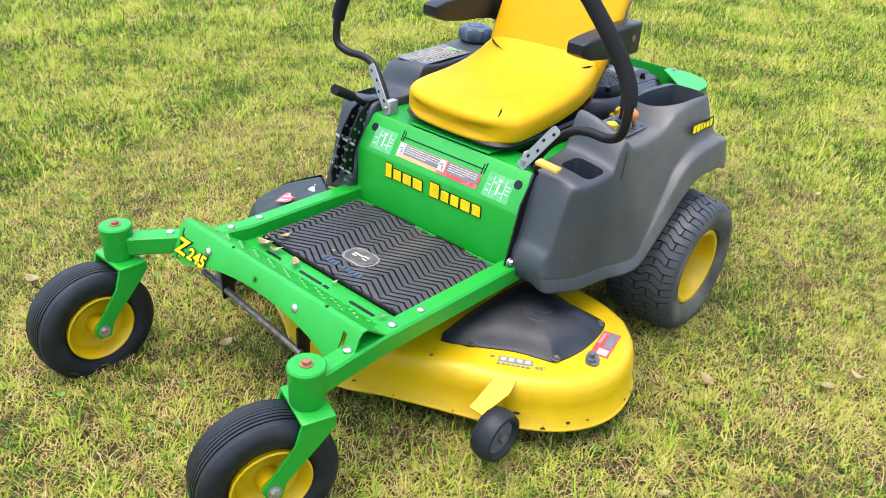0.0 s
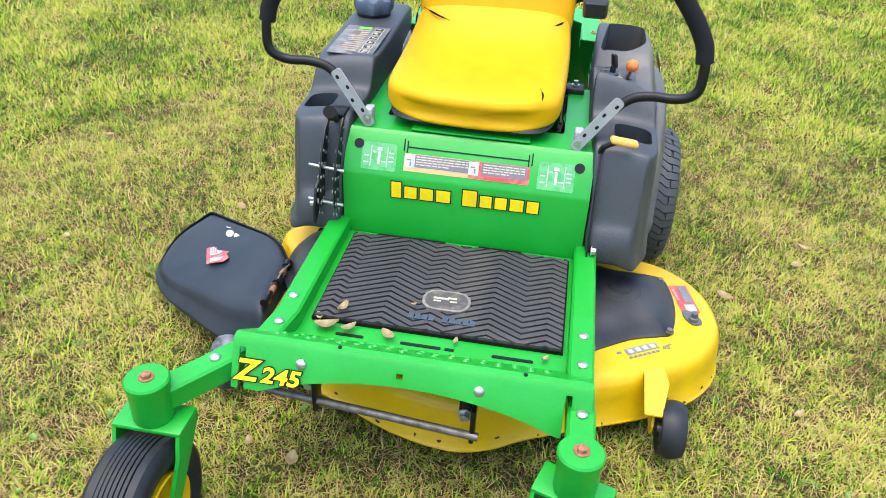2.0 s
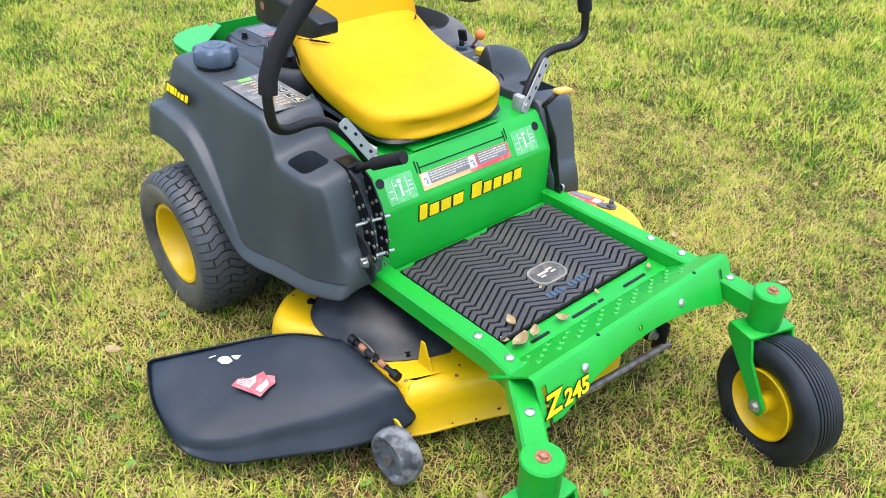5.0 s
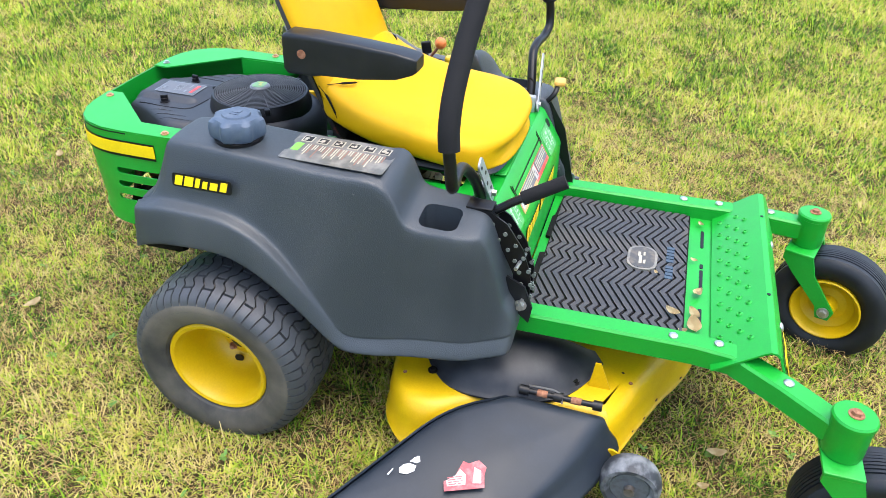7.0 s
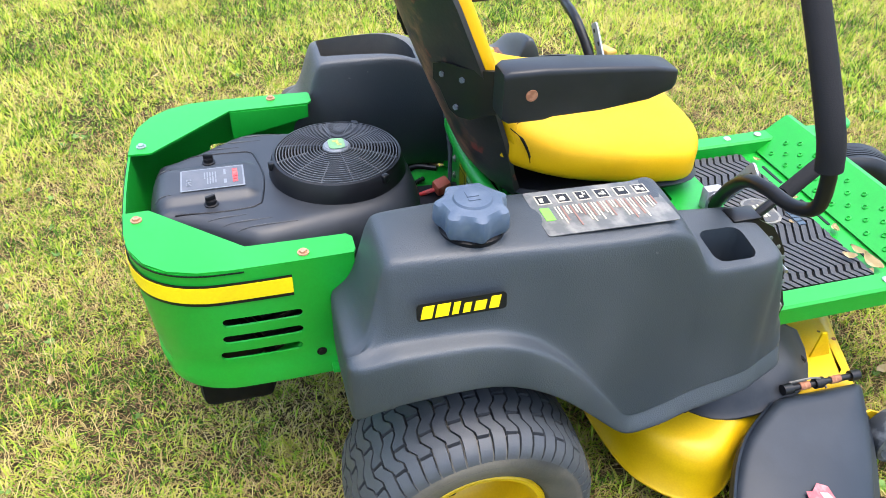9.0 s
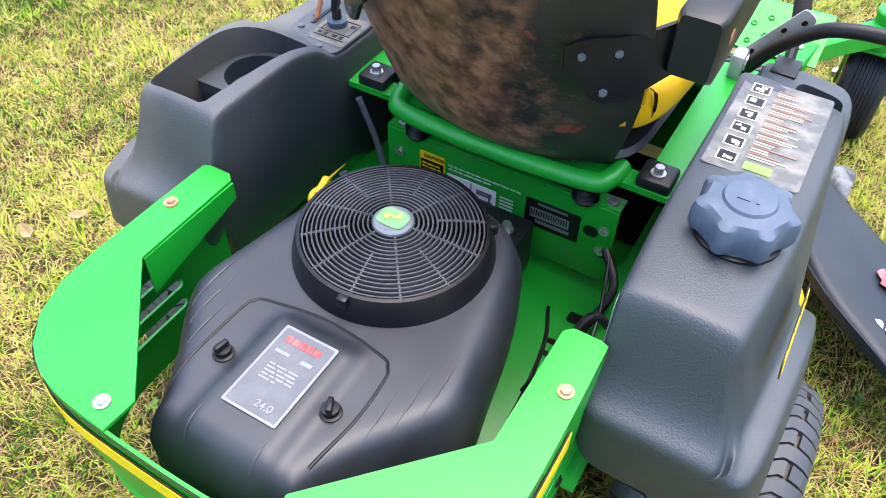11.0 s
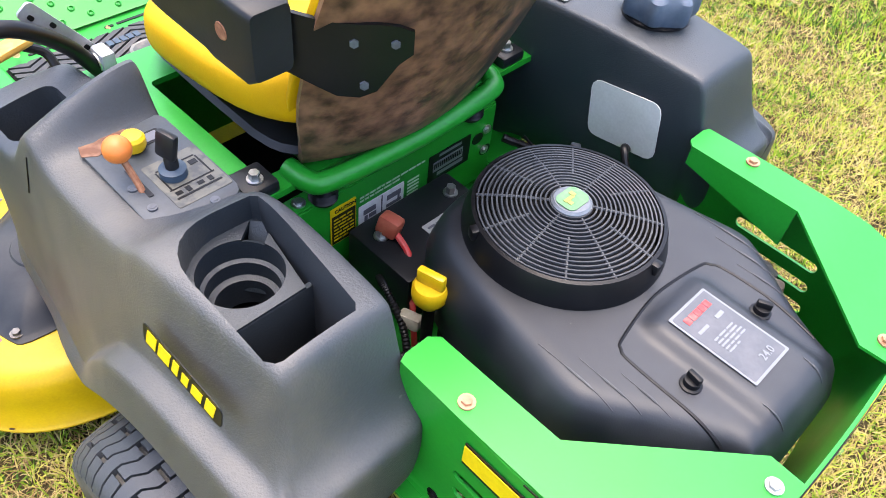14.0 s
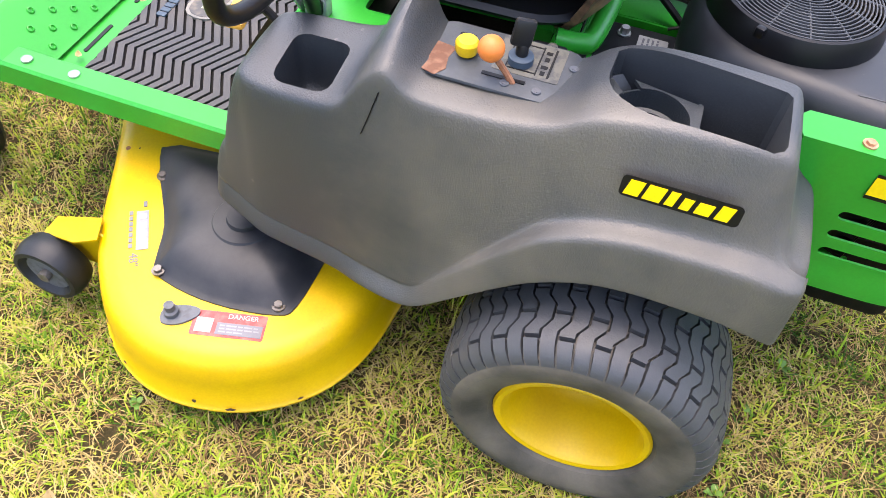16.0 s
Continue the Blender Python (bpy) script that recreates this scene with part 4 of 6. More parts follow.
def foot_mat():
    x0, x1, y0, y1, z = -.270, .262, .622, .978, .3255
    bm = bmesh.new()
    plate(bm, [(x0, y0 + .012), (-.16, y0 + .006), (-.15, y0), (-.05, y0), (-.045, y0 + .012), (.03, y0 + .012), (.035, y0), (.2, y0), (.21, y0 + .008), (x1, y0 + .012),
               (x1, y1), (x0, y1)], .008, Matrix.Translation((0, 0, z)))
    mt = part("foot_mat", bm, SHADED_MAT_BASE, mower, "black ribbed rubber foot mat with chevron pattern")
    # raised ribs in a herringbone of narrow and wide columns, parted by thin grooves
    turns = [(.258, 0), (.235, -.015), (.214, -.0035), (.118, -.056), (.049, -.018), (.017, -.036), (-.020, -.015), (-.110, -.065), (-.180, -.026), (-.233, -.055), (-.266, -.037)]
    pitch, shared = .0193, {}
    for r in range(24):
        for s in range(10):
            (xa, oa), (xb, ob_) = turns[s], turns[s + 1]
            yc = y0 + .004 + r * pitch
            raw = [(xa, yc + oa), (xb, yc + ob_), (xb, yc + ob_ + .0132), (xa, yc + oa + .0132)]
            pts = clipped(raw, y0 + .014, y1 - .003)
            if len(pts) < 3 or max(p[1] for p in pts) - min(p[1] for p in pts) < .003:
                continue
            whole = pts == raw
            if whole and s in shared:
                me, home = shared[s]
            else:
                bm = bmesh.new()
                cy = sum(p[1] for p in pts) / len(pts)
                lo = [bm.verts.new((*p, 0)) for p in pts]
                hi = [bm.verts.new((p[0], p[1] + math.copysign(.0008, cy - p[1]), .0065)) for p in pts]
                bm.faces.new(hi)
                for k in range(len(pts)):
                    bm.faces.new((lo[k], lo[(k + 1) % len(pts)], hi[(k + 1) % len(pts)], hi[k]))
                bmesh.ops.recalc_face_normals(bm, faces=bm.faces)
                me, home = bpy.data.meshes.new("mat_rib"), yc
                bm.to_mesh(me)
                bm.free()
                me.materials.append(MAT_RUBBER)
                if whole:
                    shared[s] = (me, home)
            rib = new("mat_rib", me)
            rib.parent, rib.location = mt, (0, yc - home, z + .007)
    m = basis((-.010, .869, z + .0105), (-1, 0, 0), (0, -1, 0))
    flat("badge", m, .106, .072, mat("worn_badge_rim", (0.14, 0.135, 0.12), .6, second=(0.22, 0.20, 0.16), scale=60), mt, "worn oval badge moulded in the mat", .006, .03)
    flat("badge_face", m, .094, .060, mat("worn_badge", (0.045, 0.045, 0.045), .6, second=(0.12, 0.10, 0.08), scale=60), mt, "", .0066, .026)
    bars("badge_emblem", m, [(-.012, .004, .034, .007), (.012, .008, .02, .006), (-.02, -.006, .016, .005), (.016, -.004, .016, .005)], CREAM, mt, "", .0067)
    bars("embossed_word", m, [(-.066 + .0147 * k, -.066, .0115, .018) for k in range(10) if k != 4], PALE_BLUE, mt, "raised blue-black moulding", 0, .005)
    for x, y, s, t in ((.200, .950, .034, 70), (.222, 1.000, .052, 10), (.175, .999, .036, 35), (.09, 1.003, .034, 150), (.245, .975, .022, 120), (-.05, .992, .018, 80), (-.235, 1.006, .020, 40), (.055, .905, .014, 20)):
        bm = bmesh.new()
        leaf_mesh(bm, (0, 0, 0), s, t, .3, 8)
        ob = link_mesh("fallen_leaf", bm, DRYLEAF)
        ob.location = (x, y, .348 if y < .97 else .335)
        tagged(ob, "small dry curled leaf on the foot plate", "leaf", "dry leaves on the foot plate")


def cowl():
    """Green body under the seat: upright front, sloped instruction band and flat top."""
    bm = bmesh.new()
    sec = [(.606, .322), (.604, .482), (.600, .492), (.552, .572), (.542, .580), (.20, .588), (.158, .585), (.158, .575), (.20, .578), (.538, .571), (.546, .566), (.592, .490), (.596, .48), (.598, .322)]
    loft(bm, [[(x, y, z) for y, z in sec] for x in (.296, .0, -.296)])
    body = part("seat_base", bm, GREEN, mower, "green steel body under the seat")
    cut = []
    for s in (1, -1):
        b = bmesh.new()
        box(b, (s * .186, .325, .58), (.066, .27, .08), None, .008)
        cut.append(link_mesh("cutter", b, GREEN))
    carved(body, cut)
    for s in (1, -1):
        bm = bmesh.new()
        plate(bm, [(.16, .40), (.598, .322), (.598, .488), (.546, .574), (.16, .574)], .004, basis((s * .292, 0, 0), (0, 1, 0), (0, 0, 1)))
        part("side_plate", bm, GREEN, body)
        m = basis((s * .264, .5665, .5475), (-1, 0, 0), (0, -.048, .08))
        flat("round_hole", m, .024, .024, BLACK_DECAL, body, "", .0016, .0119)
        bm = bmesh.new()
        box(bm, (s * .235, .185, .592), (.05, .05, .022), None, .006)
        pad = part("rubber_mount", bm, SMOOTH_BLACK, body)
        bolt("mount_bolt", (s * .235, .180, .603), (0, 0, 1), pad, .0075, .013)
    # fuel hatch lines and lip
    band = basis((0, .576, .532), (-1, 0, 0), (0, -.048, .08))
    top = basis((0, .47, .5832), (-1, 0, 0), (0, -1, 0))
    bars("hatch_seam", band, [(-.145, .022, .003, .03), (.145, .022, .003, .03), (0, .022, .29, .003), (-.153, .026, .003, .03), (.153, .026, .003, .03)], BLACK_DECAL, body, "", .0008, .0008)
    bm = bmesh.new()
    box(bm, (0, .50, .5865), (.285, .085, .006), None, .003)
    part("hatch_lid", bm, GREEN, body)
    bm = bmesh.new()
    tube(bm, [(-.005, .50, .592), (.012, .515, .596), (.03, .522, .594)], .004, 8)
    part("hatch_pin", bm, ROD, body)
    # labels on the sloped band
    m = band @ Matrix.Translation((0, -.014, 0))
    flat("warning_label", m, .300, .042, ORANGE_DECAL, body, "long faded orange and grey warning label", .0012, .002)
    flat("label_red", m, .144, .042, RED_DECAL, body, "", .0014, .002, (.078, 0))
    bars("label_panel", m, [(-.053, .005, .145, .030), (.090, .005, .108, .030)], GREY_DECAL, body, "", .0014)
    bars("label_picture", m, [(-.136, .003, .024, .032), (.018, .003, .024, .032)], WHITE_DECAL, body, "", .0016)
    bars("label_print", m, text_rows(-.053, .006, .135, .024, 4, 1) + text_rows(.09, .006, .098, .024, 4, 2), CREAM, body, "", .0022, .0004)
    bars("label_picture_print", m, [(-.138, .006, .010, .003), (-.134, -.003, .004, .010), (.016, .006, .010, .003), (.021, -.003, .004, .010)], GREY_DECAL, body, "", .0024, .0004)
    for s in (1, -1):
        mm = band @ Matrix.Translation((-s * .212, -.008, 0))
        flat("chart_label", mm, .085, .066, FADED, body, "faded pale green instruction film", .0008, .004)
        bars("chart_print", mm, [(-.02, .0, .002, .05), (.02, .0, .002, .05), (0, .018, .012, .008), (0, -.004, .006, .03), (-.012, .01, .008, .004), (.012, -.012, .01, .003), (.03, .01, .012, .003),
                                 (.03, 0, .012, .003), (.03, -.01, .012, .003), (-.031, -.016, .012, .003), (-.031, .0, .012, .003)], MINT, body, "", .001, .0004)
    # brand word as plain bars
    m = basis((-.006, .6062, .449), (-1, 0, 0), (0, 0, 1))
    widths = (.026, .032, .034, .036, 0, .036, .030, .030, .034, .030)
    xx, pos = -.182, []
    for k, wd in enumerate(widths):
        if wd == 0:
            xx += .022
            continue
        pos.append((xx + wd / 2, .006 if k in (0, 5) else .002, wd - .002, .042 if k in (0, 5) else .031))
        xx += wd + .006
    bars("brand_bar_edge", m, [(x, y, w + .005, h + .005) for x, y, w, h in pos], BLACK_DECAL, body, "", -.0002)
    bars("brand_bar", m, pos, YELLOW_DECAL, body, "yellow letter-sized bars", .0008)
    # rear panel of the base, battery and labels
    bm = bmesh.new()
    box(bm, (0, .158, .452), (.405, .006, .150), None, .002)
    box(bm, (0, .172, .528), (.405, .03, .006), None, .002)
    panel = part("rear_panel", bm, GREEN, body)
    m = basis((0, .1545, .47), (1, 0, 0), (0, 0, 1))
    flat("caution_label", m, .047, .073, YELLOW_DECAL, panel, "yellow and black caution label", .001, .002, (-.1155, -.0015))
    bars("caution_panel", m, [(-.1155, -.008, .043, .055)], BLACK_DECAL, panel, "", .0012)
    bars("caution_print", m, text_rows(-.1155, -.008, .037, .048, 7, 3), YELLOW_DECAL, panel, "", .0018, .0004)
    lettering("caution_word", "CAUTION", m @ Matrix.Translation((-.112, .027, 0)), .0085, BLACK_DECAL, panel, .0012, .0004, .0003)
    flat("diagram_label", m, .090, .044, BRIGHT_WHITE, panel, "white diagram label", .001, .002, (-.042, -.014))
    bars("diagram_print", m, text_rows(-.02, .022, .13, .014, 2, 4) + [(.022, -.012 + .007 * k, .024, .003) for k in (-2, -1, 0, 1, 2)], MINT, panel, "", .0008, .0006)
    bars("diagram_lines", m, [(-.042, -.014, .002, .042), (-.066, -.008, .024, .010), (-.060, -.020, .014, .008), (-.073, -.022, .006, .012), (-.018, -.006, .028, .010), (-.018, -.022, .030, .006), (-.008, -.014, .004, .016)], GREY_DECAL, panel, "", .0014, .0004)
    flat("serial_plate", m, .092, .055, BLACK_DECAL, panel, "black serial plate", .001, .002, (.101, -.0025))
    bars("serial_print", m, [(.101, .019, .05, .005), (.097, -.001, .066, .020), (.103, -.018, .058, .007)], SILVER_DECAL, panel, "", .0012, .0004)
    bars("serial_bars", m, [(.067 + .0042 * k, .001, .0018, .010) for k in range(15)], BLACK_DECAL, panel, "", .0022, .0004)
    for x in (-.178, .185):
        for z in (.015, -.028):
            bolt("panel_bolt", m @ Vector((x, z, 0)), (0, -1, 0), panel, .006, .005)
        bolt("panel_bolt", (x, .172, .531), (0, 0, 1), panel, .007, .006)
    for x, z in ((.165, .005), (.188, -.03)):
        flat("panel_hole", m, .024, .02, BLACK_DECAL, panel, "", .001, .009, (x, z))
    # curved green lip under the backrest
    bm = bmesh.new()
    pts = [(-.182, .185, .590), (-.176, .152, .587), (-.148, .135, .585), (0, .127, .584), (.148, .135, .585), (.176, .152, .587), (.182, .185, .590)]
    tube(bm, pts, .015, 20, 6)
    part("seat_pan_lip", bm, GREEN, body)
    bm = bmesh.new()
    box(bm, (0, .178, .548), (.30, .036, .030), None, .004)
    block = part("seat_rubber_block", bm, DARK, body)
    m = basis((0, .1598, .548), (1, 0, 0), (0, 0, 1))
    flat("block_label", m, .20, .018, BLACK_DECAL, block, "black label strip with pale print", .001, .002)
    bars("block_print", m, [(-.02, .0, .13, .003), (.07, .0, .028, .006), (-.088, .0, .012, .008)], SILVER_DECAL, block, "", .0012, .0004)
    for s in (1, -1):
        bm = bmesh.new()
        lathe(bm, [(.018, 0), (.021, .006), (.016, .010), (.021, .014), (.016, .018), (.021, .022), (.018, .028)], (s * .145, .160, .528), (0, 0, 1), 20)
        part("seat_spring", bm, BLACK_STEEL, body)
    bm = bmesh.new()
    box(bm, (-.02, .075, .415), (.20, .13, .10), None, .006)
    bat = part("battery", bm, SMOOTH_BLACK, mower, "black battery with a white label")
    m = basis((-.02, .07, .4655), (1, 0, 0), (0, 1, 0))
    flat("battery_label", m, .09, .05, WHITE_DECAL, bat, "", .001, .002, (.03, -.02))
    bars("battery_print", m, text_rows(.03, -.02, .08, .04, 5, 6), GREY_DECAL, bat, "", .0012, .0004)
    for x in (-.09, .05):
        bolt("battery_post", (x, .10, .465), (0, 0, 1), bat, .008, .014)
    bm = bmesh.new()
    box(bm, (-.078, .096, .483), (.028, .034, .030), rot(10, 15, 20), .006)
    part("terminal_boot", bm, FADED_RED, bat, "faded red rubber terminal boot")
    bm = bmesh.new()
    tube(bm, [(-.078, .085, .478), (-.085, .045, .46), (-.11, .01, .42), (-.13, -.02, .36)], .005, 8)
    part("battery_cable", bm, RED_DECAL, bat, "red battery cable")
    for s in (1, -1):
        bm = bmesh.new()
        box(bm, (s * .262, .08, .385), (.09, .56, .008))
        box(bm, (s * .215, .0, .35), (.006, .40, .075))
        part("chassis_rail", bm, GREEN, mower, "green chassis channel")
    bm = bmesh.new()
    box(bm, (0, -.02, .335), (.44, .62, .02), None, .004)
    part("engine_deck", bm, GREEN, mower, "green engine mounting plate")
    m = basis((0, 0, .3452), (1, 0, 0), (0, 1, 0))
    for x, y, w, h in ((-.185, .10, .040, .012), (-.185, .075, .040, .010), (-.185, .05, .040, .010), (-.16, .125, .028, .010), (-.205, .01, .024, .024), (-.195, -.03, .020, .020), (.19, .09, .030, .022),
                       (.185, .03, .040, .010), (.185, .005, .040, .010), (.20, -.05, .018, .018)):
        flat("floor_slot", m, w, h, BLACK_DECAL, mower, "", .0006, .0049, (x, y))
    bm = bmesh.new()
    box(bm, (0, .02, .25), (.50, .30, .14), None, .03)
    cyl(bm, (-.33, 0, .212), (.33, 0, .212), .03)
    box(bm, (0, .35, .32), (.50, .40, .02))
    part("transaxle", bm, DARK, mower, "dark transaxle under the frame")


SEAT_YAW = -1.5


def seat():
    def sec(y, hw, z0, z1, dish):
        zc, hh = (z0 + z1) / 2, (z1 - z0) / 2
        out = []
        for x, z in superellipse(hw, hh, 32, .5):
            if z > 0:
                z -= dish * max(0, 1 - (x / hw) ** 2 * 1.25)
            out.append((x, y - max(0, y - .40) * .45 * abs(x / .214) ** 3, zc + z))
        return out
    bm = bmesh.new()
    loft(bm, [sec(*a) for a in ((.556, .15, .628, .668, 0), (.553, .185, .620, .683, 0), (.543, .206, .615, .694, 0), (.51, .214, .612, .704, .004), (.44, .216, .615, .712, .010), (.34, .216, .624, .714, .016),
                                (.24, .215, .640, .730, .014), (.18, .210, .660, .756, .010), (.145, .205, .670, .785, .006), (.11, .19, .690, .80, 0))])
    bmesh.ops.rotate(bm, verts=bm.verts[:], cent=(0, .12, .64), matrix=rot(-1.5, 0, SEAT_YAW))
    cushion = part("seat_cushion", bm, VINYL, mower, "yellow vinyl seat cushion with torn seams", 60)
    sub = cushion.modifiers.new("round", "SUBSURF")
    sub.levels = sub.render_levels = 1

    def back(z, yc, hw, th, wrap):
        out = []
        for x, y in superellipse(hw, th, 32, .5):
            out.append((x, max(yc + y + wrap * (x / hw) ** 2 * (1 if y > 0 else .3), yc - .044 + 1.6 * x * x), z))
        return out
    bm = bmesh.new()
    loft(bm, [back(*a) for a in ((.672, .150, .180, .025, .0), (.70, .134, .200, .040, .008), (.76, .104, .208, .046, .014), (.86, .060, .210, .048, .016), (.97, .014, .205, .048, .016),
                                 (1.06, -.020, .190, .044, .012), (1.11, -.036, .165, .036, .01), (1.13, -.042, .12, .022, .0))])
    backrest = part("seat_backrest", bm, VINYL, mower, "yellow vinyl seat backrest", 60)
    sub = backrest.modifiers.new("round", "SUBSURF")
    sub.levels = sub.render_levels = 1
    # stained shell behind and below
    bm = bmesh.new()
    rings = []
    for z, yb, hw in ((.584, .150, .150), (.590, .137, .162), (.600, .124, .170), (.62, .109, .176), (.66, .090, .187), (.70, .073, .196), (.74, .055, .203), (.80, .030, .208), (.86, .006, .211), (.97, -.038, .209), (1.06, -.068, .19), (1.12, -.08, .15)):
        back_line = [(hw * (k / 12 - 1), yb + 1.6 * (hw * (k / 12 - 1)) ** 2) for k in range(25)]
        depth = .030 if z > .62 else .045
        rings.append([(x, y, z) for x, y in back_line] + [(x * .985, y + depth * (1 - .72 * (x / hw) ** 2), z) for x, y in reversed(back_line)])
    loft(bm, rings)
    part("seat_shell", bm, SEAT_BACK, mower, "dark seat shell stained brown with wear", 60)
    bm = bmesh.new()
    loft(bm, [[(x, .345 + y, z) for x, y in superellipse(w, d * .93, 32, .35)] for z, w, d in ((.604, .17, .19), (.609, .194, .206), (.619, .202, .213), (.626, .195, .206))])
    bmesh.ops.rotate(bm, verts=bm.verts[:], cent=(0, .12, .64), matrix=rot(-1.5, 0, SEAT_YAW))
    part("seat_pan", bm, SMOOTH_BLACK, mower, "black seat pan")
    bm = bmesh.new()
    box(bm, (0, .33, .595), (.30, .30, .024), None, .006)
    part("seat_mount", bm, BLACK_STEEL, mower)
    # tears
    for pts in ([(.195, .145, .765), (.17, .17, .762), (.14, .185, .755), (.115, .187, .748)], [(-.150, .515, .712), (-.158, .530, .703), (-.158, .541, .690)], [(-.19, .15, .765), (-.175, .17, .761), (-.16, .18, .757)],
                [(.207, .13, .765), (.211, .15, .745), (.211, .165, .715), (.208, .17, .695)]):
        bm = bmesh.new()
        tube(bm, pts, [.0008, .0026, .0022, .0008], 6, 4)
        part("torn_seam", bm, DARK, cushion, "dark torn seam")
    for s in (1, -1):
        bm = bmesh.new()
        sec_ = [(.088, .818, .892), (.098, .812, .897), (.155, .812, .897), (.17, .816, .896), (.25, .818, .891), (.33, .828, .884), (.366, .842, .877), (.374, .848, .873)]
        loft(bm, [[(s * .252 + x, y, (z0 + z1) / 2 + z) for x, z in superellipse(.028 if 0 < k < 7 else .023, (z1 - z0) / 2, 24, .22)] for k, (y, z0, z1) in enumerate(sec_)])
        arm = part("armrest", bm, SMOOTH_BLACK, mower, "black padded armrest")
        # bracket: a strap bent round the corner of the shell
        bm = bmesh.new()
        strap = ((.128, .024, .832, .858), (.140, .0325, .820, .864), (.158, .045, .788, .867), (.172, .055, .781, .867), (.190, .069, .783, .869), (.205, .084, .794, .872), (.222, .106, .806, .876), (.236, .128, .812, .878))
        rows = []
        for k, (x, y, z0, z1) in enumerate(strap):
            p, q = strap[max(0, k - 1)], strap[min(len(strap) - 1, k + 1)]
            out = Vector((q[1] - p[1], -(q[0] - p[0]), 0)).normalized()
            rows.append([bm.verts.new((s * (x + out.x * o), y + out.y * o, z)) for o, z in ((.003, z0), (.003, z1), (.0085, z1), (.0085, z0))])
        for p, q in zip(rows, rows[1:]):
            for k in range(4):
                bm.faces.new((p[k], p[(k + 1) % 4], q[(k + 1) % 4], q[k]))
        bm.faces.new(rows[0])
        bm.faces.new(rows[-1])
        part("armrest_bracket", bm, BLACK_STEEL, arm)
        for x, y, z in ((.146, .031, .845), (.180, .055, .847), (.172, .048, .797)):
            bolt("bracket_bolt", (s * x, y, z), (s * .58, -.81, 0), arm, .0055, .006, DULL_ZINC)
        bm = bmesh.new()
        lathe(bm, [(.010, 0), (.009, .0015), (.0005, .0018)], (s * .2795, .131, .858), (s, 0, 0), 16)
        part("armrest_rivet", bm, RUST, arm)


def levers():
    for s in (1, -1):
        bm = bmesh.new()
        tube(bm, [(s * .262, .515, .590), (s * .30, .508, .650), (s * .352, .497, .700), (s * .40, .498, .714), (s * .455, .505, .716), (s * .492, .512, .735), (s * .500, .51, .775), (s * .493, .503, .83),
                  (s * .455, .500, .90), (s * .39, .505, .98), (s * .31, .515, 1.06), (s * .20, .53, 1.10)], .0115, 14, 5)
        lever = part("control_lever", bm, BLACK_STEEL, mower, "black tubular steering lever with foam grip")
        bm = bmesh.new()
        tube(bm, [(s * .497, .506, .805), (s * .488, .502, .845), (s * .455, .500, .90), (s * .39, .505, .98), (s * .31, .515, 1.06), (s * .205, .53, 1.10)], .0195, 16, 5)
        part("grip", bm, FOAM, lever)
        m = basis((s * .288, .532, .646), Vector((s * .085, -.012, .118)), Vector((-s * .118, 0, .085)))
        bm = bmesh.new()
        plate(bm, rounded(.155, .027, .008), .004, m)
        br = part("adjuster_plate", bm, ZINC, lever, "perforated zinc adjuster plate")
        for k in range(4):
            bm = bmesh.new()
            plate(bm, rounded(.010, .007, .003), .0052, m @ Matrix.Translation((-.036 + .032 * k, .004 * (-1) ** k, -.0006)))
            part("adjuster_hole", bm, BLACK_DECAL, lever)
        bm = bmesh.new()
        box(bm, (s * .252, .515, .600), (.022, .036, .045), None, .005)
        part("pivot_block", bm, ZINC, lever)
        bolt("pivot_bolt", (s * .263, .515, .605), (s, 0, 0), lever, .010, .010)
        bolt("pivot_bolt", (s * .252, .535, .60), (0, 1, 0), lever, .008, .010)


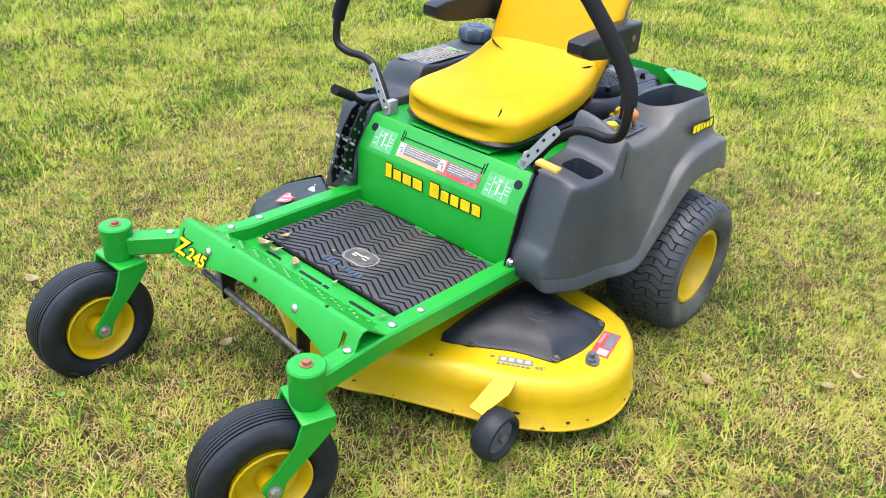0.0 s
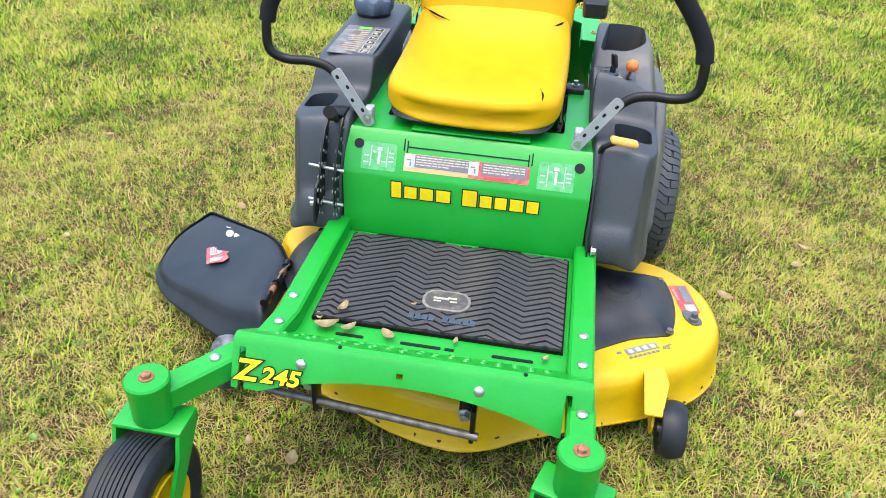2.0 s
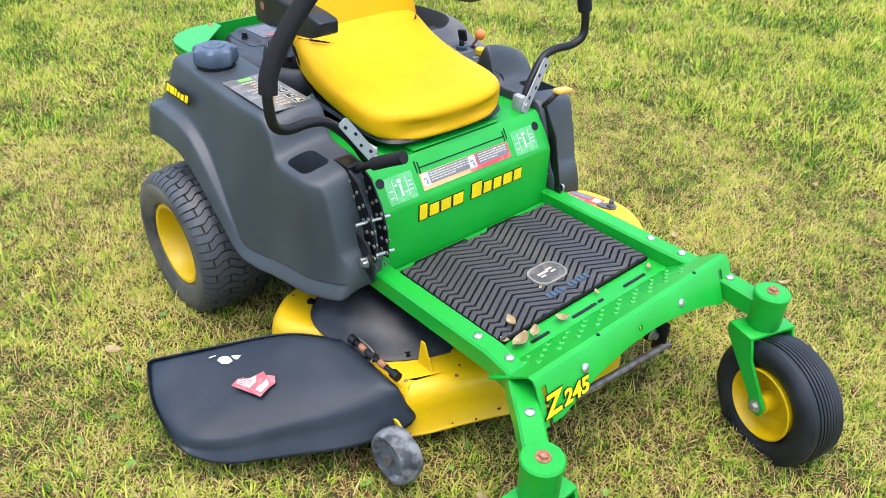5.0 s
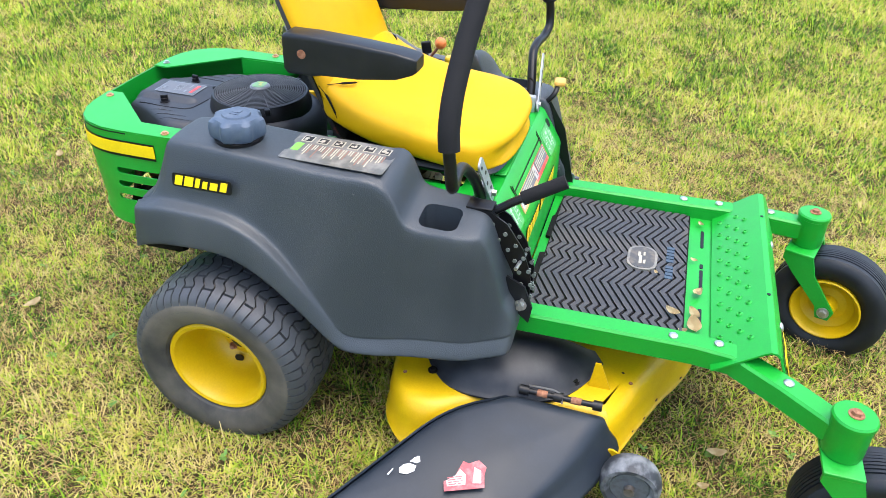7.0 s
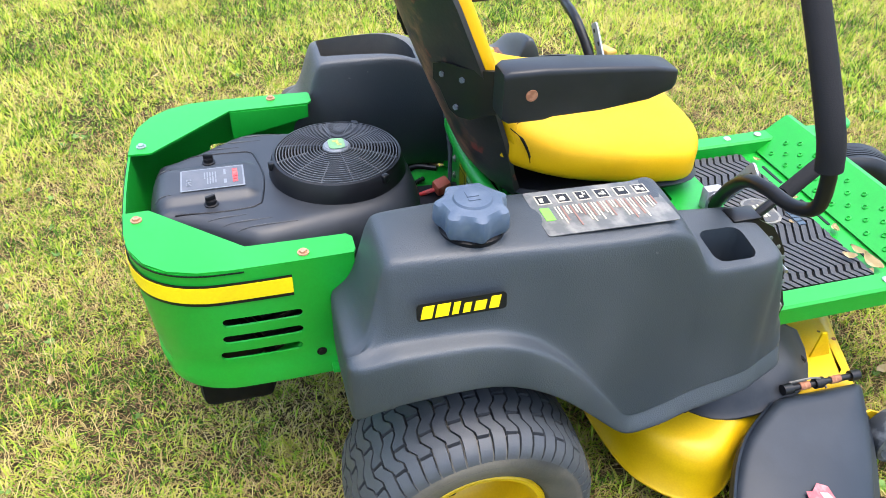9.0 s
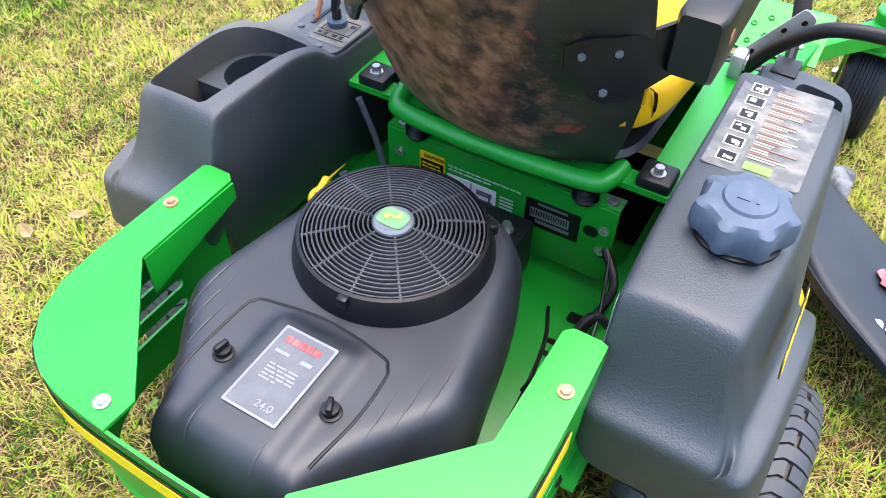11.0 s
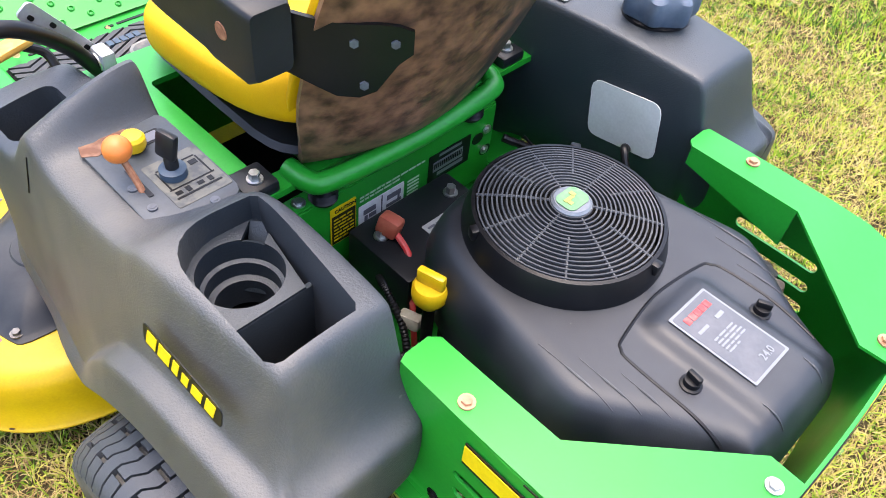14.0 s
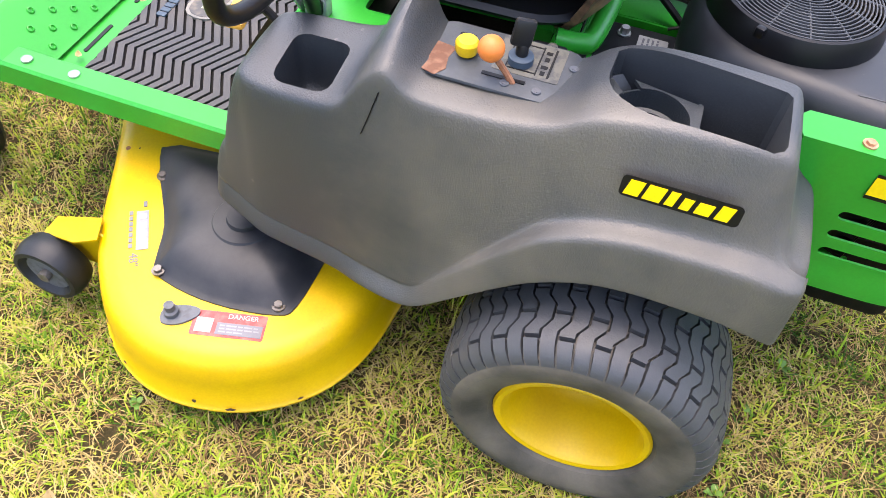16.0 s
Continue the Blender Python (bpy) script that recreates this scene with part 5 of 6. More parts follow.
def pedal():
    """Deck-lift quadrant on the right and brake lever on the left."""
    bm = bmesh.new()
    arc = [(.500, .600), (.545, .612), (.590, .585), (.628, .530), (.648, .470), (.650, .405), (.615, .400), (.610, .470), (.585, .520), (.50, .545)]
    for x in (.304, .340):
        plate(bm, arc, .004, basis((x, 0, 0), (0, 1, 0), (0, 0, 1)))
    box(bm, (.324, .53, .609), (.04, .055, .006), None, .002)
    quad = part("lift_quadrant", bm, BLACK_STEEL, mower, "black perforated deck-height quadrant")
    for x in (.3095, .3457, .3025, .3385):
        for k in range(8):
            u = k / 7
            a = radians(62 - 78 * u)
            for rr in (.168, .148):
                bm = bmesh.new()
                cyl(bm, (x - .0012, .482 + rr * math.cos(a), .432 + rr * math.sin(a)), (x + .0012, .482 + rr * math.cos(a), .432 + rr * math.sin(a)), .0046, n=10)
                part("quadrant_hole", bm, HOLE, quad)
    for z, y in ((.50, .63), (.415, .645)):
        bm = bmesh.new()
        cyl(bm, (.285, y, z), (.375, y - .01, z + .003), .004, n=10)
        part("height_pin", bm, BOLT, quad)
    bm = bmesh.new()
    tube(bm, [(.322, .56, .60), (.318, .60, .628), (.308, .645, .652)], .009, 10)
    part("lift_arm", bm, BLACK_STEEL, quad)
    bm = bmesh.new()
    tube(bm, [(.316, .612, .634), (.308, .645, .652), (.296, .692, .676)], .0145, 14)
    part("lift_grip", bm, FOAM, quad, "black rubber lift handle")
    bm = bmesh.new()
    plate(bm, [(.585, .42), (.655, .36), (.66, .40), (.64, .45), (.60, .47)], .006, basis((.352, 0, 0), (0, 1, 0), (0, 0, 1)))
    part("quadrant_bracket", bm, SMOOTH_BLACK, quad)
    bolt("quadrant_bolt", (.359, .635, .405), (1, 0, 0), quad, .009, .012)
    bm = bmesh.new()
    plate(bm, [(.50, .58), (.56, .60), (.61, .52), (.65, .36), (.62, .34), (.58, .42)], .004, basis((-.309, 0, 0), (0, 1, 0), (0, 0, 1)))
    tube(bm, [(-.305, .55, .585), (-.31, .57, .61), (-.335, .575, .628)], .007, 10)
    brake = part("brake_lever", bm, BLACK_STEEL, mower, "black parking-brake lever with yellow tip")
    bm = bmesh.new()
    box(bm, (-.352, .577, .631), (.064, .030, .013), rot(0, -8, 6), .006)
    part("brake_tip", bm, mat("faded_orange_plastic", (0.58, 0.30, 0.045), .5, second=(0.64, 0.38, 0.10), scale=60), brake, "faded yellow plastic tip")
    bolt("brake_bolt", (-.315, .64, .372), (-1, 0, 0), brake, .009, .012)


def deck():
    ol = smooth_outline([(-.475, .355), (-.575, .404), (-.643, .493), (-.669, .60), (-.655, .69), (-.60, .775), (-.493, .855), (-.35, .922), (-.216, .986), (-.14, 1.032), (-.06, 1.052), (.045, 1.035), (.13, 1.003), (.198, .968),
                         (.30, .925), (.41, .880), (.437, .84), (.437, .70), (.455, .60), (.52, .50), (.515, .43), (.46, .375), (.40, .350), (.30, .338), (.15, .335), (0, .335), (-.15, .335), (-.33, .337)], 4)
    ol = ol[::-1]
    bm = bmesh.new()
    stacked(bm, ol, [(.004, .081), (-.003, .078), (-.003, .082), (.002, .086), (.007, .15), (.012, .178), (.020, .194), (.032, .203), (.05, .206)])
    shell = part("deck_shell", bm, YELLOW, mower, "yellow steel mower deck with chipped edges", 50)
    for side, poly, tip in ((-1, [(-.25, .46), (-.40, .458), (-.505, .462), (-.531, .484), (-.546, .56), (-.546, .632), (-.531, .700), (-.505, .716), (-.436, .742), (-.36, .795), (-.325, .818), (-.26, .815)], (-.39, .62)),
                            (1, [(.22, .44), (.34, .43), (.395, .46), (.440, .51), (.450, .59), (.428, .70), (.36, .78), (.22, .80)], (.33, .60))):
        cov = smooth_outline(poly, 3)
        bm = bmesh.new()
        loft(bm, [[(tip[0] + (x - tip[0]) * k, tip[1] + (y - tip[1]) * k, z + (.03 * (1 - k) if side > 0 else 0)) for x, y in cov]
                  for k, z in ((1, .204), (1, .209), (.965, .211), (.93, .214), (.84, .226), (.72, .239), (.58, .247), (.40, .251), (.1, .252))])
        if side < 0:
            lathe(bm, [(.055, .250), (.052, .2535), (.03, .2545), (.028, .262), (.0005, .263)], (-.405, .600, 0), (0, 0, 1), 40)
        cover = part("belt_cover", bm, COVER, shell, "black plastic belt cover on the deck", 40)
        for p in (((-.517, .487), (-.526, .697), (-.343, .80)) if side < 0 else ((.405, .46), (.345, .77), (.41, .64))):
            bolt("cover_bolt", (*p, .212), (0, 0, 1), shell, .0075, .008, ROD if side < 0 else DARK)
    rng = random.Random(4)
    for k in range(0, len(ol), 2):
        x, y = ol[k]
        q = Vector(ol[(k + 1) % len(ol)]) - Vector(ol[k])
        nrm = Vector((q.y, -q.x)).normalized()
        if y < .38 or rng.random() < .45:
            continue
        bm = bmesh.new()
        w, h = rng.uniform(.002, .012) * rng.choice((.5, .8, 1.0)), rng.uniform(.002, .006)
        plate(bm, [(w * math.cos(a) * rng.uniform(.6, 1.2), h * math.sin(a) * rng.uniform(.6, 1.2)) for a in [j * math.tau / 9 for j in range(9)]], .0012,
              basis((x + nrm.x * .0005, y + nrm.y * .0005, .084 + .05 * rng.random() ** 2.5), (q.x, q.y, 0), (-nrm.x * .08, -nrm.y * .08, 1)))
        part("paint_chip", bm, CHIP, shell)
    for _ in range(46):
        a, r = rng.uniform(0, math.tau), rng.uniform(.002, .0055)
        x, y = rng.uniform(-.34, .40), rng.uniform(.86, 1.0)
        if abs(x) * .45 + y > 1.02 or y > .985 - abs(x + .05) * .35:
            continue
        bm = bmesh.new()
        plate(bm, [(r * rng.uniform(.5, 1.2) * math.cos(j * math.tau / 7), r * rng.uniform(.5, 1.2) * math.sin(j * math.tau / 7)) for j in range(7)], .0008, Matrix.Translation((x, y, .2058)))
        part("rust_speck", bm, CHIP, shell)
    # zinc washing nozzle
    bm = bmesh.new()
    plate(bm, smooth_outline([(-.025, -.012), (.0, -.02), (.03, -.01), (.034, .004), (.01, .014), (-.02, .012)], 3), .006, Matrix.Translation((-.585, .628, .204)) @ rot(0, 0, -60).to_4x4())
    lathe(bm, [(.012, 0), (.012, .012), (.008, .014), (.008, .026), (.0005, .027)], (-.588, .636, .207), (0, 0, 1), 14)
    part("wash_nozzle", bm, DULL_ZINC, shell, "grey metal hose nozzle")
    m = basis((-.574, .545, .2055), (.25, -1, 0), (1, .25, 0))
    flat("danger_label", m, .115, .046, RED_DECAL, shell, "red and white danger label", .0012, .003)
    bars("danger_panel", m, [(-.038, -.004, .026, .026)], WHITE_DECAL, shell, "", .0014)
    bars("danger_text_panel", m, [(.018, -.008, .072, .022)], GREY_DECAL, shell, "", .0014)
    bars("danger_print", m, text_rows(.018, -.008, .062, .017, 3, 8), SILVER_DECAL, shell, "", .002, .0004)
    lettering("danger_word", "DANGER", m @ Matrix.Translation((.02, .015, 0)), .012, WHITE_DECAL, shell, .0015, .0004)
    # deck decal along the front edge
    m = basis((-.462, .775, .2065), (-.83, -.5, 0), (.5, -.83, 0))
    bars("deck_decal", m, [(0, .006, .085, .020)], SILVER_DECAL, shell, "silver deck decal", .0, .001)
    bars("deck_decal_letters", m, [(-.03 + .02 * k, .006, .012, .013) for k in range(4)], WHITE_DECAL, shell, "", .0012, .0005)
    bars("deck_decal_print", m, [(-.01 + .012 * k - .03, -.013, .009, .006) for k in range(7)] + [(-.058, .01, .012, .006)], GREY_DECAL, shell, "", .0, .001)
    lettering("deck_size", "48\"", m @ Matrix.Translation((.062, -.008, 0)), .021, GREY_DECAL, shell, .0004, .0004)
    # gauge wheel arms and wheels
    for x, y, z, bx, by, hand in ((-.531, .925, .118, -.545, .83, -1), (.499, .921, .112, .44, .86, 1)):
        bm = bmesh.new()
        wx = x - hand * .040
        tall = 0 if hand < 0 else .045
        plate(bm, [(by - .03, .192 - tall), (by + .015, .200 - tall), (y - .01, .158 - tall * .5), (y + .016, z + .012), (y + .010, z - .014), (y - .012, z - .014), (by + .005, .105), (by - .03, .100)], .005, basis((wx, 0, 0), (0, 1, 0), (0, 0, 1)))
        if hand < 0:
            top = [(-.462, .845, .2040), (-.506, .826, .2045), (-.518, .868, .192), (-.503, .945, .166), (-.465, .945, .166)]
            lo = [bm.verts.new(p) for p in top]
            hi = [bm.verts.new((p[0], p[1], p[2] + .004)) for p in top]
            bm.faces.new(lo)
            bm.faces.new(hi)
            for k in range(5):
                bm.faces.new((lo[k], lo[(k + 1) % 5], hi[(k + 1) % 5], hi[k]))
        arm = part("gauge_wheel_arm", bm, YELLOW, shell)
        ax = (1, 0.0, 0)
        bm = bmesh.new()
        c = Vector((x + hand * .0, y, z))
        lathe(bm, [(.016, -.016), (.040, -.014), (.050, -.027), (.058, -.026), (.063, -.014), (.065, 0), (.063, .014), (.058, .026), (.050, .027), (.040, .014), (.016, .016)], c, ax, 36)
        part("gauge_wheel", bm, CASTER_RUBBER if hand < 0 else WORN_WHEEL, shell, "small black plastic anti-scalp wheel" if hand < 0 else "small anti-scalp wheel worn grey on its tread")
        bm = bmesh.new()
        cyl(bm, c - Vector((.03, 0, 0)), c + Vector((.03, 0, 0)), .011, n=14)
        part("gauge_axle", bm, ROD, shell)
        bm = bmesh.new()
        lathe(bm, [(.040, -.017), (.040, .017)], c, ax, 30)
        part("gauge_hub", bm, DULL_ZINC, shell, "dusty grey wheel hub")
    # upright tabs and hanger straps
    bm = bmesh.new()
    plate(bm, [(0, 0), (.05, 0), (.02, .07), (.008, .07)], .004, basis((.335, .80, .203), (0, 1, 0), (0, 0, 1)))
    part("deck_tab", bm, YELLOW, shell)
    bm = bmesh.new()
    plate(bm, [(0, 0), (.05, 0), (.02, .05), (.008, .05)], .004, basis((-.21, .90, .203), (0, 1, 0), (0, 0, 1)))
    part("deck_tab", bm, YELLOW, shell)
    for p in ((.40, .83), (.30, .89), (.35, .44), (.42, .40), (-.30, .90), (.15, .985), (-.05, 1.02)):
        bm = bmesh.new()
        lathe(bm, [(.005, 0), (.004, .002), (.0005, .0022)], (*p, .204), (0, 0, 1), 10)
        part("rivet", bm, RUST, shell)
    # discharge chute
    # (x, y, height, skirt drop, corner radius)
    ins = [(.428, .858, .222, .105, .02), (.428, .655, .228, .028, .02), (.505, .520, .212, .020, .08), (.792, .334, .152, .020, .018), (.842, .47, .146, .03, .06), (.834, .605, .130, .05, .04),
           (.775, .660, .132, .072, .05), (.53, .815, .186, .100, .06)]
    rim_line = []
    for k, (x, y, z, d, r) in enumerate(ins):
        p, q, o = Vector((x, y, z, d)), Vector(ins[k - 1][:4]), Vector(ins[(k + 1) % 8][:4])
        a_, b_ = p + (q - p) * min(.45, r / (q - p).xy.length), p + (o - p) * min(.45, r / (o - p).xy.length)
        for j in range(7):
            u = j / 6
            rim_line.append(a_ * (1 - u) ** 2 + p * 2 * u * (1 - u) + b_ * u * u)
    flat_line = [(p.x, p.y) for p in rim_line]
    turn = sum(flat_line[k - 1][0] * flat_line[k][1] - flat_line[k][0] * flat_line[k - 1][1] for k in range(len(flat_line)))
    rings = []
    outer = inset(flat_line, -.036 if turn > 0 else .036)
    mid = Vector((.625, .595, .1865))
    for ins_d, fall, down in ((0, 0, 1.0), (0, 0, .9), (0, .018, .35), (0, .020, .10), (.003, .011, 0), (.012, .004, 0), (.026, 0, 0)):
        ring = [(x + (mid.x - x) * ins_d / .2, y + (mid.y - y) * ins_d / .2) for x, y in flat_line]
        level = []
        for (x, y), (xo, yo), p in zip(ring, outer, rim_line):
            k = max(0.0, p.w - .02) / .085 * down
            level.append((x + (xo - x) * k, y + (yo - y) * k, p.z - fall - (p.w - .018) * down * (p.w > .018)))
        rings.append(level)
    pts = np.array(rings[6])
    flatness, *_ = np.linalg.lstsq(np.c_[pts[:, :2], np.ones(len(pts))], pts[:, 2], rcond=None)
    for f in (.93, .85, .75, .64, .5, .35, .2, .06):
        level = []
        for x, y, z in rings[6]:
            xi, yi = mid.x + (x - mid.x) * f, mid.y + (y - mid.y) * f
            level.append((xi, yi, float(np.dot(flatness, (xi, yi, 1)) + (z - np.dot(flatness, (x, y, 1))) * f ** 4 + .006 * (1 - f * f))))
        rings.append(level)
    bm = bmesh.new()
    loft(bm, rings, caps=False)
    bm.faces.new([v for v in bm.verts if not all(len(e.link_faces) == 2 for e in v.link_edges)][-len(rim_line):])
    chute = part("discharge_chute", bm, CHUTE, mower, "black plastic discharge chute hinged down to the grass", 60)
    sol = chute.modifiers.new("thick", "SOLIDIFY")
    sol.thickness, sol.offset = .005, -1
    bm = bmesh.new()
    cyl(bm, (.428, .665, .236), (.428, .835, .236), .0065, n=12)
    for y in (.672, .745, .828):
        cyl(bm, (.428, y - .010, .236), (.428, y + .010, .236), .011, n=14)
    part("chute_hinge", bm, BLACK_STEEL, chute, "black hinge barrel")
    for y in (.700, .772):
        bm = bmesh.new()
        cyl(bm, (.428, y, .236), (.428, y + .022, .236), .008, n=12)
        part("hinge_pin", bm, RUST, chute, "rusty hinge pin")
    bm = bmesh.new()
    tube(bm, [(.42, .68, .244), (.424, .73, .249), (.428, .75, .243), (.442, .755, .232)], .0022, 6)
    part("chute_spring", bm, ROD, chute)
    m = basis((.652, .600, .1880), (-.42, .9, .02), (-.9, -.42, .21)) @ Matrix.Scale(1.2, 4)
    for outline, ink, lift, label in (([(-.036, -.024), (.030, -.026), (.034, -.004), (.040, .010), (.030, .024), (.012, .020), (.004, .026), (-.006, .012), (-.016, -.002), (-.034, -.006)], FADED_STICKER, 0, "torn red and white sticker"),
                                      ([(-.030, -.016), (.000, -.017), (.004, .000), (-.004, .012), (-.012, .002), (-.030, -.006)], WHITE_DECAL, .0008, ""),
                                      ([(.012, -.016), (.026, -.018), (.030, .004), (.020, .012)], WHITE_DECAL, .0008, "")):
        bm = bmesh.new()
        plate(bm, outline, .0008, m @ Matrix.Translation((0, 0, lift)))
        part("chute_label", bm, ink, chute, label)
    bars("chute_label_print", m, text_rows(-.015, -.008, .024, .016, 4, 12), FADED_STICKER, chute, "", .0018, .0004)
    m2 = basis((.655, .492, .184), (-.5, .85, .02), (-.85, -.5, .21))
    for scrap in ([(-.026, -.012), (-.012, -.018), (.004, -.014), (.010, -.004), (-.002, .004), (-.014, .004), (-.024, -.002)], [(.000, .008), (.012, .002), (.026, .004), (.034, .012), (.022, .016), (.010, .014)],
                  [(.022, .018), (.028, .017), (.029, .022)], [(-.05, -.010), (-.048, -.012), (-.036, -.002), (-.037, 0)]):
        bm = bmesh.new()
        plate(bm, scrap, .0008, m2)
        part("sticker_scrap", bm, BRIGHT_WHITE, chute, "torn white sticker scrap")


def engine():
    half = [(.06, .015), (.125, -.02), (.162, -.10), (.183, -.20), (.197, -.285), (.176, -.335), (.140, -.388), (.115, -.435), (.106, -.462), (.085, -.474), (.04, -.476)]
    ol = np.array(smooth_outline(half + [(-x, y) for x, y in half[::-1]], 6))
    mid = np.array((0, -.23))

    def rim_distance(p):
        a, b = ol, np.roll(ol, -1, 0)
        t = np.clip(((p - a) * (b - a)).sum(1) / ((b - a) ** 2).sum(1), 0, 1)
        return float(np.sqrt(((a + (b - a) * t[:, None] - p) ** 2).sum(1)).min())

    def ease(v):
        v = min(1.0, max(0.0, v))
        return v * v * (3 - 2 * v)

    def top(x, y):
        """Height of the shroud: rounded shoulders, a rear that rolls down, and a soft boss under the label."""
        d = min(1.0, rim_distance(np.array((x, y))) / .048)
        z = .552 + .054 * (1 - (1 - d) ** 3.4)
        z -= .5 * max(0.0, -.43 - y) ** 1.6
        return z + .010 * ease((.066 - abs(x - .004)) / .022) * ease((-.272 - y) / .03)

    bm = bmesh.new()
    scales = [1 - k / 26 for k in range(26)]
    rows = [[bm.verts.new((*(mid + (p - mid) * f), z)) for p in ol] for f, z in ((.93, .455), (.985, .48), (1.0, .52))]
    rows += [[bm.verts.new((*(mid + (p - mid) * f), top(*(mid + (p - mid) * f)))) for p in ol] for f in scales]
    n = len(ol)
    for p, q in zip(rows, rows[1:]):
        for k in range(n):
            bm.faces.new((p[k], p[(k + 1) % n], q[(k + 1) % n], q[k]))
    bm.faces.new(rows[-1])
    body = part("engine_cover", bm, ENGINE_SHROUD, mower, "dusty black plastic engine shroud with a flush filter lid", 60)

    def draped(name, pts, r, material, lift=0.0, steps=8):
        line = curve_points([(x, y, 0) for x, y in pts], steps)
        bm = bmesh.new()
        tube(bm, [(p.x, p.y, top(p.x, p.y) + lift) for p in line], r, 8, smooth=False)
        return part(name, bm, material, body)
    draped("lid_seam", [(-.103, -.425), (-.1015, -.36), (-.0985, -.302), (-.093, -.287), (-.078, -.279), (0, -.268), (.078, -.277), (.092, -.286), (.0985, -.302), (.100, -.36), (.090, -.425)], .0023, BLACK_DECAL, -.0008)
    for s in (1, -1):
        x, y = s * .073, -.364
        bm = bmesh.new()
        lathe(bm, [(.0125, 0), (.0125, .003), (.0095, .004), (.0095, .011), (.0005, .012)], (x, y, top(x, y) - .001), (0, 0, 1), 20)
        box(bm, (x, y, top(x, y) + .014), (.007, .018, .009), rot(0, 0, 25 if s > 0 else -10), .002)
        part("lid_knob", bm, BLACK_DECAL, body)
        for k, (xa, ya, yb) in enumerate(((.155, -.222, -.326), (.137, -.264, -.349), (.118, -.306, -.372))):
            draped("strake", [(s * xa, ya), (s * (xa + .001), (ya + yb) / 2), (s * (xa + .002), yb)], [.0006, .0016, .0006], GRILLE, .0002, 6)
        draped("strake", [(s * .043, -.430), (s * .043, -.445), (s * .043, -.460)], [.0006, .0014, .0006], GRILLE, .0002, 4)
    slope = math.atan2(top(.004, -.302) - top(.004, -.390), .088)
    m = basis((.005, -.358, top(.005, -.358) + .0012), (1, 0, 0), (0, math.cos(slope), math.sin(slope)))
    flat("engine_label", m, .071, .112, SILVER_DECAL, body, "grey engine label with a pale border", .0008, .002)
    flat("engine_label_face", m, .065, .106, mat("label_grey", (0.075, 0.08, 0.09), .4, second=(0.10, 0.10, 0.11), scale=40, bump=.02), body, "", .0012, .002)
    bars("engine_label_red", m, [(-.020 + .0095 * k, .040, .0075, .009) for k in range(5)], RED_DECAL, body, "", .0014, .0005)
    bars("engine_label_print", m, [(-.016, .022, .018, .004), (.016, .022, .014, .005)] + text_rows(0, -.004, .040, .024, 5, 21), SILVER_DECAL, body, "", .0014, .0004)
    lettering("engine_power", "24.0", m @ Matrix.Translation((.010, -.042, 0)), .013, SILVER_DECAL, body, .0016, .0004, .0002)
    # cooling screen
    c = (0, -.130)
    bm = bmesh.new()
    lathe(bm, [(.128, .600), (.127, .612), (.121, .634), (.1185, .640), (.114, .641), (.112, .634), (.112, .605)], (*c, 0), (0, 0, 1), 64, closed=True)
    screen = part("fan_shroud", bm, BLACK_STEEL, body, "black round fan screen")
    for a in range(3):
        t = radians(35 + 120 * a)
        bm = bmesh.new()
        box(bm, (c[0] + .121 * math.cos(t), c[1] + .121 * math.sin(t), .632), (.014, .014, .016), rot(0, 0, math.degrees(t)), .003)
        part("shroud_clip", bm, BLACK_STEEL, screen)
    zf = lambda r: .652 - .012 * (r / .115) ** 2
    for k in range(16):
        r = .0255 + k * .0057
        z = zf(r)
        bm = bmesh.new()
        lathe(bm, [(r - .0013, z - .0045), (r + .0013, z - .0045), (r + .0010, z), (r - .0010, z)], (*c, 0), (0, 0, 1), 56, closed=True)
        part("fan_ring", bm, GRILLE, screen)
    for k in range(12):
        a = k * math.tau / 12 + .12
        bm = bmesh.new()
        r0, r1 = .02, .1155 if k % 2 == 0 else .1155
        r0 = .02 if k % 2 == 0 else .055
        p = [Vector((c[0] + r * math.cos(a), c[1] + r * math.sin(a), zf(r) - .002)) for r in (r0, (r0 + r1) / 2, r1)]
        tube(bm, p, .0019, 6, 2)
        part("fan_spoke", bm, GRILLE, screen)
    bm = bmesh.new()
    cyl(bm, (*c, .600), (*c, .618), .110, n=40)
    part("fan_rotor", bm, DARK, screen)
    bm = bmesh.new()
    lathe(bm, [(.025, .646), (.025, .653), (.022, .656), (.0005, .657)], (*c, 0), (0, 0, 1), 32)
    part("fan_hub", bm, SILVER_DECAL, screen, "silver hub with a green emblem")
    m = basis((*c, .6568), (1, 0, 0), (0, 1, 0))
    flat("emblem_face", m, .038, .030, mat("emblem_green", (0.16, 0.34, 0.14), .5, second=(0.24, 0.40, 0.2), scale=60), screen, "", .0008, .009)
    bars("emblem_mark", m, [(-.004, .002, .016, .005), (.006, .005, .006, .008), (-.008, -.003, .006, .007)], mat("emblem_yellow", (0.42, 0.42, 0.10), .5), screen, "", .001, .0005)
    # engine block, pipes, dipstick
    bm = bmesh.new()
    box(bm, (0, -.17, .40), (.24, .26, .13), None, .02)
    for s in (1, -1):
        box(bm, (s * .13, -.27, .42), (.10, .10, .12), rot(0, 0, s * 30), .015)
    part("engine_block", bm, DARK, mower, "dark engine block with cooling fins")
    for s in (1, -1):
        for k in range(5):
            bm = bmesh.new()
            box(bm, (s * .16, -.29, .37 + .022 * k), (.09, .09, .006), rot(0, 0, s * 30))
            part("cooling_fin", bm, DARK, mower)
    bm = bmesh.new()
    cyl(bm, (-.158, -.066, .36), (-.162, -.066, .545), .008, n=12)
